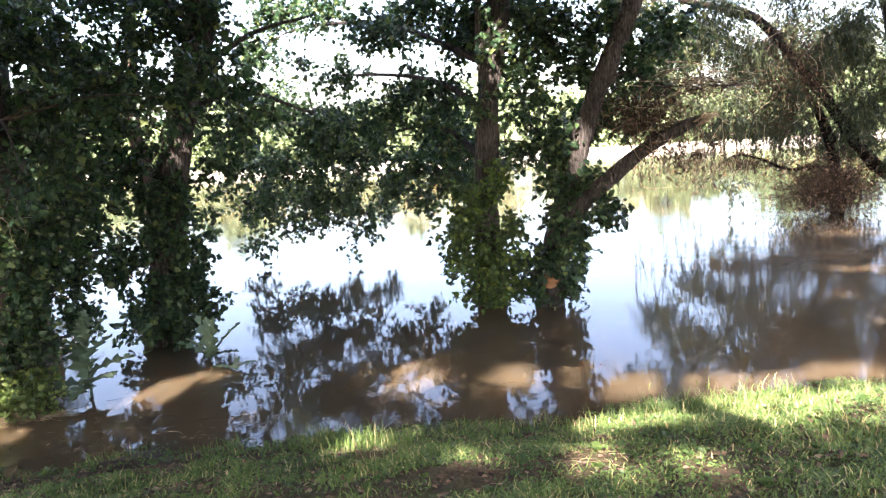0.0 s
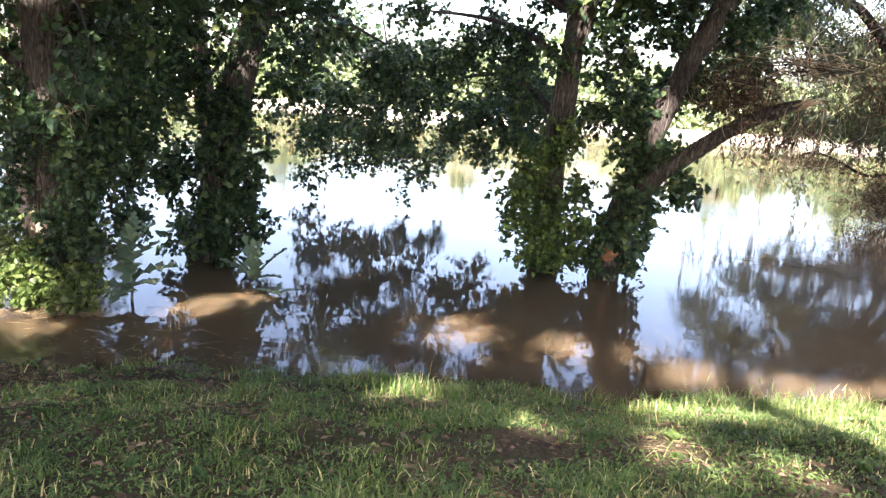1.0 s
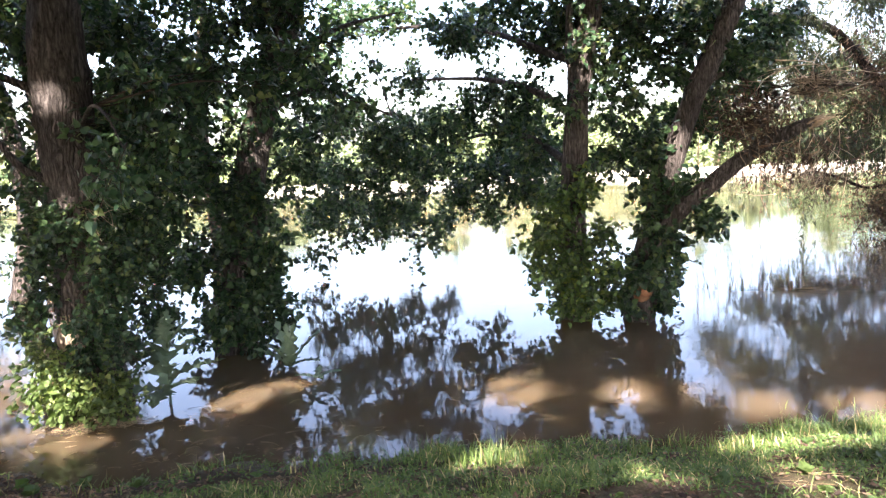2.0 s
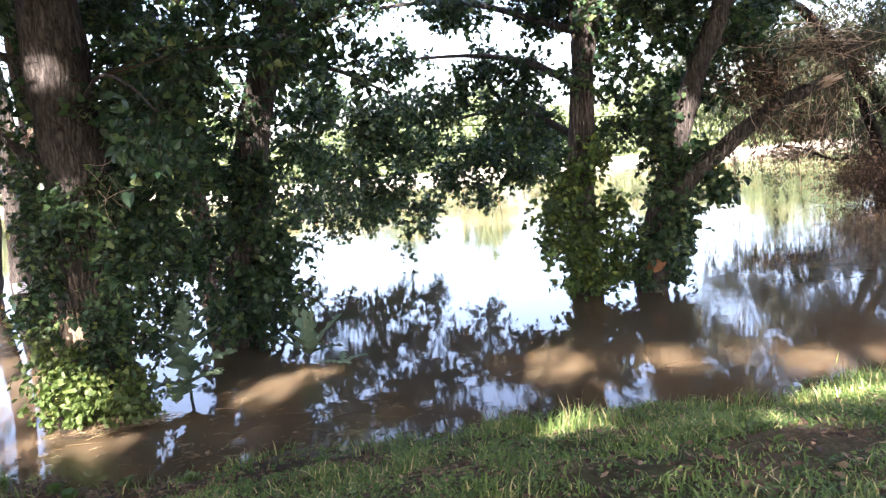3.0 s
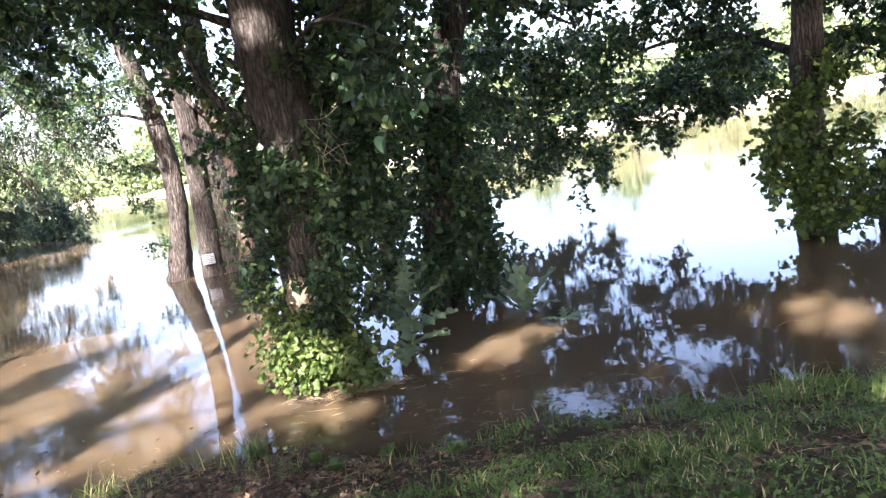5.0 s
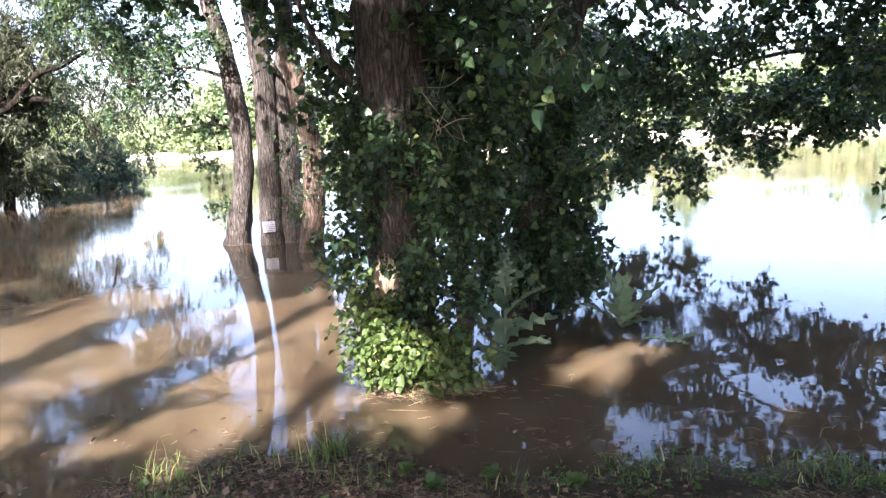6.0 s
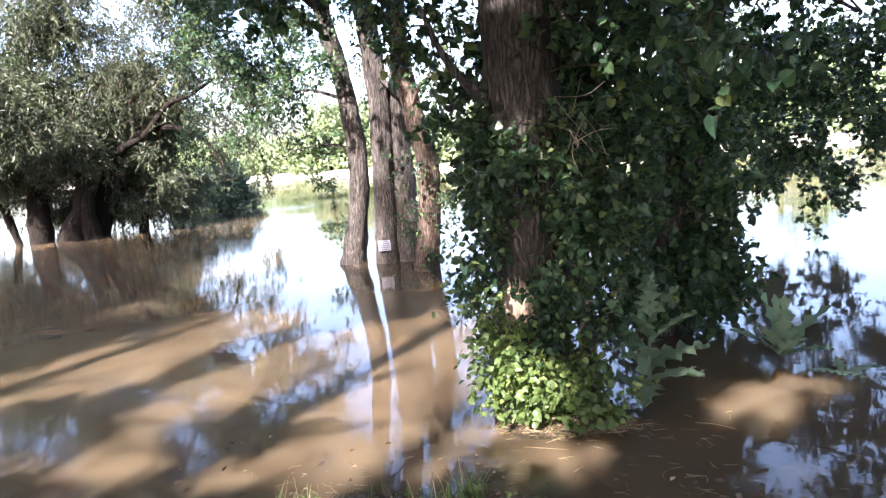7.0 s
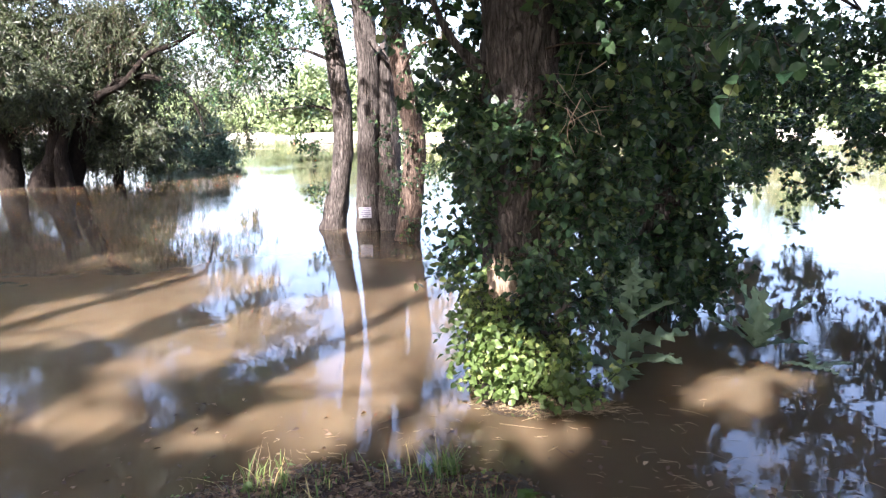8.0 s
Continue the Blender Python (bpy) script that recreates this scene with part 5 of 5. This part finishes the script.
def thistle(at, height, leaves, label):
    t = thing("thistle", at, label, "plant")
    x, y, z = at
    holder, foot = t, Vector((0, 0, 0))
    if height > 0.4:
        v, f = tube(bend([(x, y, z - 0.1, 0.022), (x + 0.03, y, z + height * 0.5, 0.017), (x + 0.06, y, z + height * 0.92, 0.008)], 6), 8)
        holder, foot = attach("stem", from_arrays("stem", v, f, LEAF_THISTLE, True), t), Vector(at)
    for k, (h, yaw, ln, tilt, curl) in enumerate(leaves):
        ob = attach("leaf", thistle_leaf(ln * (1.4 if height > 0.4 else 1.15), ln * (0.56 if height > 0.4 else 0.3), 4, k + 3, curl), holder)
        ob.matrix_basis = Matrix.Translation(foot) @ pose(0.06 * h / max(height, 0.3) * 0.9, 0, h, 0, -tilt, yaw)
    return t


thistle((-5.85, 10.05, 0.08), 1.15, [(0.12, 205, 0.5, 5, 0.35), (0.15, 330, 0.5, 15, 0.3), (0.1, 270, 0.4, 0, 0.4), (0.2, 150, 0.48, 45, 0.2), (0.3, 25, 0.5, 12, 0.3), (0.38, 290, 0.4, 30, 0.4), (0.45, 190, 0.42, 40, 0.3), (0.55, 350, 0.45, 35, 0.3), (0.62, 240, 0.36, 40, 0.35), (0.7, 170, 0.34, 50, 0.2), (0.76, 20, 0.36, 45, 0.25), (0.85, 280, 0.28, 55, 0.3), (0.9, 110, 0.28, 60, 0.2), (0.95, 200, 0.24, 68, 0.1), (0.98, 340, 0.24, 68, 0.1), (1.0, 60, 0.2, 76, 0.05)], "tall grey-green thistle with toothed leaves at the waterline")
thistle((-4.5, 11.45, 0.02), 0.2, [(0.05, 165, 0.7, 62, 0.1), (0.05, 190, 0.6, 30, 0.3), (0.06, 15, 0.7, 42, 0.25), (0.06, 350, 0.5, 14, 0.35), (0.08, 120, 0.6, 66, 0.1), (0.08, 70, 0.6, 64, 0.12), (0.06, 300, 0.5, 38, 0.35), (0.06, 230, 0.55, 46, 0.3), (0.1, 270, 0.5, 66, 0.2)], "low grey-green thistle rosette standing in water")
thistle((-3.95, 11.0, 0.0), 0.1, [(0.03, 10, 0.36, 10, 0.3), (0.03, 90, 0.3, 15, 0.3), (0.03, 190, 0.3, 8, 0.3), (0.03, 300, 0.34, 10, 0.3)], "small yellow-green seedling rosette at the waterline")

# ---- drift on the water: straw, twigs, a leaf mat ----
rng = np.random.default_rng(81)


def straw(count, area, seed, lengths=(0.08, 0.35), lift=0.012):
    """Thin bent stalks lying in areas (x, y, rx, ry); verts and faces."""
    r2 = np.random.default_rng(seed)
    pieces = []
    for k in range(count):
        x0, y0, rx, ry = area[k % len(area)]
        x, y = x0 + r2.normal(0, rx * 0.5), y0 + r2.normal(0, ry * 0.5)
        z = max(0.0, ground_height(x, y)) + lift + r2.uniform(0, 0.02)
        a, ln = r2.normal(0.1, 0.8), r2.uniform(*lengths)
        dx, dy = math.cos(a) * ln / 2, math.sin(a) * ln / 2
        pieces.append(tube([(x - dx, y - dy, z, 0.0012), (x + r2.normal(0, 0.02), y + r2.normal(0, 0.02), z + 0.004, 0.0016), (x + dx, y + dy, z, 0.001)], 4, tip=False))
    return merge(pieces)


v, f = straw(700, [(-6.4, 9.2, 0.45, 0.14), (-6.75, 9.05, 0.4, 0.12), (-6.1, 9.4, 0.3, 0.14)], 82, (0.03, 0.16))
tagged(new("straw_mat", from_arrays("straw_mat", v, f, STRAW)), "matted dry straw and litter at the poplar's foot", "litter", kind="stuff")
v, f = straw(330, [(-3.2, 8.3, 1.2, 0.3), (-1.6, 8.3, 1.0, 0.3), (-4.8, 8.0, 0.9, 0.3), (-5.6, 8.3, 1.3, 0.6), (-3.6, 8.8, 1.5, 0.7), (-7.0, 8.2, 0.9, 0.5), (-1.0, 8.4, 1.2, 0.35), (0.8, 8.4, 0.9, 0.35), (-8.2, 7.6, 0.7, 0.4), (-5.0, 9.3, 1.2, 0.7), (2.5, 8.8, 1.3, 0.3)], 83, (0.04, 0.16), 0.004)
v2, f2 = straw(420, [(-7.8, 7.0, 1.0, 0.4), (-6.3, 7.3, 0.9, 0.3), (-4.6, 6.9, 0.6, 0.3), (-2.45, 5.75, 0.5, 0.4), (-0.95, 6.4, 0.5, 0.3), (0.95, 5.55, 0.6, 0.4), (-3.3, 7.0, 0.5, 0.3)], 84, (0.05, 0.22), 0.006)
v3, f3 = straw(1500, [(-8.3, 6.9, 0.6, 0.4), (-7.4, 7.3, 0.7, 0.4), (-6.5, 7.1, 0.6, 0.4), (-7.6, 6.5, 0.9, 0.5), (-5.7, 7.0, 0.7, 0.35)], 85, (0.03, 0.15), 0.008)
tagged(new("reed_litter", from_arrays("reed_litter", v3, f3, STRAW)), "mat of broken brown stalks washed up along the waterline", "litter", kind="stuff")
tagged(new("dry_stalks", from_arrays("dry_stalks", v2, f2, STRAW)), "dry broken stalks lying on bare earth of the bank", "litter", kind="stuff")
tagged(new("floating_straw", from_arrays("floating_straw", v, f, STRAW)), "scattered straw and stalks drifting at the water's edge", "litter", kind="stuff")
for k in range(30):
    x, y = rng.uniform(-8, 1.5), rng.uniform(8.0, 10.6)
    a, ln = rng.normal(0, 0.7), rng.uniform(0.15, 0.5)
    z = max(0.0, ground_height(x, y)) + 0.008
    pts = [(x - math.cos(a) * ln / 2, y - math.sin(a) * ln / 2, z), (x, y + rng.normal(0, 0.03), z + 0.01), (x + math.cos(a) * ln / 2, y + math.sin(a) * ln / 2, z)]
    tagged(new("drift_twig", stick(pts, 0.0026, STRAW if k % 3 == 0 else DEAD_WOOD, "drift_twig", 5)), "bare twig floating on the muddy water", "twig", "drift twigs")


# fallen leaves on the bank
lp = np.stack((rng.uniform(-10, 6, 14000), rng.uniform(2.8, 8.6, 14000), np.zeros(14000)), 1)
lp[:, 2] = [max(0.0, ground_height(a, c)) + 0.012 for a, c, _ in lp]
lp = lp[(lp[:, 2] > 0.03) | (rng.random(14000) < 0.12)]
v, f = leaf_cloud(rng, lp, rng.normal(0, 1, (len(lp), 3)) * np.array((1, 1, 0.12)), 0.06, OVAL, 0.1, 2.0)
edge = np.stack((rng.normal(-7.2, 1.1, 4200), rng.normal(6.9, 0.5, 4200), np.zeros(4200)), 1)
edge[:, 2] = [ground_height(a, c) + rng.uniform(0.006, 0.03) for a, c, _ in edge]
edge = edge[edge[:, 2] > 0.012]
v2, f2 = leaf_cloud(rng, edge, rng.normal(0, 1, (len(edge), 3)) * np.array((1, 1, 0.2)), 0.055, OVAL, 0.1, 1.6)
tagged(new("leaf_litter", from_arrays("leaf_litter", v2, f2, LEAF_DRY)), "brown rotting leaf litter thick along the waterline", "litter", kind="stuff")
tagged(new("fallen_leaves", from_arrays("fallen_leaves", v, f, LEAF_DRY)), "brown fallen leaves and bits scattered over the bank", "litter", kind="stuff")


# ---- grass and weeds ----
def blades(places, heights, seed, lean=0.35, width=0.0045):
    """Bent tapering blades; two faces each."""
    r2 = np.random.default_rng(seed)
    n_b = len(places)
    ang = r2.uniform(0, 2 * np.pi, n_b)
    side = np.stack((np.cos(ang), np.sin(ang), np.zeros(n_b)), 1) * (width * r2.uniform(0.7, 1.6, n_b))[:, None]
    fall = np.stack((-np.sin(ang), np.cos(ang), np.zeros(n_b)), 1) * (heights * lean * r2.uniform(0.1, 1.7, n_b))[:, None]
    up = np.array((0, 0, 1.0)) * heights[:, None]
    v = np.stack((places - side, places + side, places + up * 0.55 + fall * 0.35 + side * 0.8, places + up * 0.55 + fall * 0.35 - side * 0.8, places + up * 0.92 + fall), 1).reshape(-1, 3)
    o = (np.arange(n_b) * 5)[:, None]
    quads = (o + np.array((0, 1, 2, 3))).tolist()
    tris = (o + np.array((3, 2, 4))).tolist()
    return v.tolist(), quads + tris


r3 = np.random.default_rng(91)
spots, tall = [], []
BARE = ((0.95, 5.4, 0.35, 0.25), (-0.95, 6.4, 0.4, 0.22), (-2.45, 5.75, 0.35, 0.3), (-7.4, 7.3, 0.6, 0.25), (-3.3, 7.0, 0.4, 0.2), (-3.5, 7.35, 0.7, 0.25), (-7.8, 7.0, 0.9, 0.4), (-6.3, 7.35, 0.8, 0.28), (-4.6, 6.9, 0.5, 0.2), (-0.2, 5.2, 0.5, 0.2), (-4.8, 5.4, 0.5, 0.25))
while len(spots) < 150000:
    x, y = r3.uniform(-11.5, 8.5), r3.uniform(1.5, 9.6)
    z = ground_height(x, y)
    if z < 0.0:
        continue
    cover = noise.noise(Vector((x * 0.9, y * 0.9, 5))) * 0.6 + noise.noise(Vector((x * 3.1, y * 3.1, 9))) * 0.5
    thin = 0.5 + cover * 1.5 + (0.5 if x > 1.3 else 0.0)
    for bx, by, br, bs in BARE:
        thin -= 1.1 * math.exp(-((x - bx) / br) ** 2 - ((y - by) / bs) ** 2)
    if z < 0.12:
        thin -= 0.3
    if x < -2.2 and z < 0.5:
        thin -= 0.6
    if x < -5.2 and y > 6.0:
        thin -= 0.22
    if r3.random() > thin:
        continue
    spots.append((x, y, z - 0.005))
    tall.append((0.026 + 0.06 * max(0.0, 0.35 + cover)) * r3.uniform(0.4, 1.7))
for _ in range(26000):
    x, y = r3.uniform(-14, 12), r3.uniform(-5, 1.8)
    if noise.noise(Vector((x * 0.8, y * 0.8, 5))) > r3.uniform(-0.5, 0.3):
        spots.append((x, y, ground_height(x, y) - 0.005))
        tall.append(r3.uniform(0.03, 0.1))
v, f = blades(np.array(spots), np.array(tall), 92, 1.0, 0.0042)
tagged(new("grass", from_arrays("grass", v, f, GRASS)), "patchy short green grass on the river bank", "grass", kind="stuff")


# low broad-leaved growth between the blades
low = []
while len(low) < 80000:
    x, y = r3.uniform(-11.5, 8.5), r3.uniform(2.0, 9.4)
    z = ground_height(x, y)
    cover = noise.noise(Vector((x * 1.3, y * 1.3, 15))) * 0.7 + noise.noise(Vector((x * 4.1, y * 4.1, 19))) * 0.6
    if z < -0.03 or r3.random() > (0.5 if x > -4.6 else 0.42 if x > -5.2 or y < 6.2 else 0.05) + (0.35 if x > 1.3 else 0.0) + cover * 1.7 - sum(0.8 * math.exp(-((x - bx) / br) ** 2 - ((y - by) / bs) ** 2) for bx, by, br, bs in BARE):
        continue
    low.append((x, y, z + r3.uniform(0.004, 0.045)))
low = np.array(low)
v, f = leaf_cloud(r3, low, r3.normal(0, 1, low.shape) * np.array((1, 1, 0.3)) + np.array((0, 0, 0.25)), 0.032, OVAL, 0.2, 1.2)
tagged(new("ground_cover", from_arrays("ground_cover", v, f, LEAF_LOW)), "low broad-leaved weeds covering the bank between grass", "weeds", kind="stuff")


def tuft(at, count, height, spread, seed, label, seeds=0):
    r2 = np.random.default_rng(seed)
    x, y = at
    p = np.array([(x + r2.normal(0, spread), y + r2.normal(0, spread), 0) for _ in range(count)])
    p[:, 2] = [max(-0.03, ground_height(a, c)) - 0.01 for a, c, _ in p]
    t = thing("grass_tuft", (x, y, max(0, ground_height(x, y))), label, "grass", "grass tufts")
    v, f = blades(p, height * r2.uniform(0.4, 1.15, count), seed, 0.55, 0.005)
    tagged(attach("foliage", from_arrays("foliage", v, f, GRASS), t), kind="stuff")
    for k in range(seeds):
        q = p[k]
        h = height * r2.uniform(1.1, 1.5)
        tip = (q[0] + r2.normal(0, 0.06), q[1] + r2.normal(0, 0.06), q[2] + h)
        attach("stalk", stick([tuple(q), ((q[0] + tip[0]) / 2, (q[1] + tip[1]) / 2, q[2] + h * 0.55), tip], 0.003, STRAW, "stalk", 4), t)
    return t


TUFTS = ((-3.6, 5.2, 60, 0.11, 0.2), (-2.0, 4.9, 70, 0.12, 0.2), (-0.4, 6.9, 70, 0.13, 0.18), (0.6, 4.6, 60, 0.11, 0.2), (1.9, 6.2, 90, 0.15, 0.22), (3.4, 6.6, 110, 0.17, 0.25), (2.9, 5.2, 90, 0.14, 0.25), (4.6, 7.4, 120, 0.18, 0.28), (-5.0, 6.1, 70, 0.12, 0.2), (-1.25, 7.5, 220, 0.3, 0.22), (-0.85, 7.45, 120, 0.2, 0.2), (-7.05, 7.75, 50, 0.28, 0.08), (-8.35, 7.1, 60, 0.22, 0.16), (-8.0, 7.2, 40, 0.18, 0.2), (-3.0, 7.7, 120, 0.16, 0.25), (-4.4, 7.8, 110, 0.15, 0.25), (-5.4, 7.3, 60, 0.15, 0.25), (-2.1, 7.8, 100, 0.18, 0.2), (0.2, 7.9, 120, 0.17, 0.22), (1.5, 7.9, 180, 0.2, 0.28), (2.3, 8.3, 200, 0.22, 0.3), (3.2, 8.6, 220, 0.22, 0.32), (4.2, 8.7, 220, 0.22, 0.32), (3.0, 7.6, 200, 0.2, 0.32), (-6.6, 7.3, 50, 0.2, 0.22), (-7.7, 6.7, 70, 0.18, 0.25), (-7.15, 7.5, 34, 0.26, 0.12), (-1.8, 8.25, 60, 0.2, 0.12), (0.9, 8.35, 60, 0.22, 0.1))
for k, (x, y, count, h, sp) in enumerate(TUFTS):
    tuft((x, y), count, h, sp, 100 + k, "taller tuft of fresh green grass near the waterline", 4 if k % 2 == 0 else 2)


def weed(at, size, count, seed):
    r2 = np.random.default_rng(seed)
    x, y = at
    z = max(0.0, ground_height(x, y))
    t = thing("weed", (x, y, z), "small broad-leaved green weed on the bank", "plant", "bank weeds")
    for k in range(count):
        a = k * 2.4 + r2.uniform(-0.3, 0.3)
        ln = size * r2.uniform(0.6, 1.1)
        rise = r2.uniform(0.2, 0.8)
        base = np.array((x, y, z + r2.uniform(0, size * 0.6)))
        v, f = leaf_cloud(r2, base[None], np.array(((math.cos(a), math.sin(a), rise),)), ln, HEART, 0.05, 1.0)
        attach("leaf", from_arrays("leaf", v, f, LEAF_IVY if seed % 3 == 0 else LEAF_LOW), t)


for k in range(120):
    x, y = r3.uniform(-9, 5), r3.uniform(4.2, 8.0)
    if ground_height(x, y) > 0.03:
        weed((x, y), r3.uniform(0.03, 0.07), int(r3.integers(8, 16)), 200 + k)
for k, (x, y, sz, c) in enumerate(((-7.0, 7.75, 0.13, 12), (-5.6, 7.55, 0.12, 14), (-6.3, 7.5, 0.11, 10), (-4.9, 7.4, 0.12, 14), (-6.0, 7.2, 0.12, 12))):
    weed((x, y), sz, c, 300 + k)

# single leaves of the sunlit clump and of the nearest spray
r4 = np.random.default_rng(400)
ivies = [o for o in scene.objects if o.name.startswith("ivy") and o.parent is None]
single = []
for k in range(6):
    v, f = leaf_cloud(r4, np.zeros((1, 3)), np.array(((1.0, 0, 0),)), 1.0, HEART if k < 3 else LOBED, 0.0, 3.0)
    single.append(from_arrays("leaf", v, f, LEAF_IVY if k < 3 else LEAF_DARK))
for k in range(300):
    bx, by, bz, brx, brz = ((-7.0, 9.1, 0.42, 0.42, 0.3), (-6.5, 9.2, 0.28, 0.5, 0.2), (-7.3, 9.2, 0.7, 0.3, 0.3))[k % 3]
    a = r4.uniform(0, 2 * math.pi)
    q = math.sqrt(r4.random())
    ob = attach("leaf", single[k % 3], ivies[1])
    p = Vector((bx + math.cos(a) * q * brx, by - 0.12 + r4.normal(0, 0.05), max(0.08, bz + math.sin(a) * q * brz)))
    sz = r4.uniform(0.05, 0.088)
    ob.matrix_basis = Matrix.Translation(p - Vector(ivies[1].location)) @ pose(0, 0, 0, r4.normal(35, 20), r4.uniform(0, 50), r4.uniform(180, 360)) @ Matrix.Scale(sz, 4)
bough = [o for o in poplars[0].children if o.name.startswith("limb")][2]
for k in range(70):
    bx, by, bz = ((-5.24, 8.2, 3.35), (-4.87, 7.6, 3.3), (-5.6, 8.8, 3.5))[k % 3]
    ob = attach("leaf", single[3 + k % 3], bough)
    p = Vector((bx + r4.normal(0, 0.2), by + r4.normal(0, 0.2), bz + r4.normal(0, 0.13)))
    ob.matrix_basis = Matrix.Translation(p) @ pose(0, 0, 0, r4.normal(20, 25), r4.uniform(20, 80), r4.uniform(0, 360)) @ Matrix.Scale(r4.uniform(0.07, 0.11), 4)
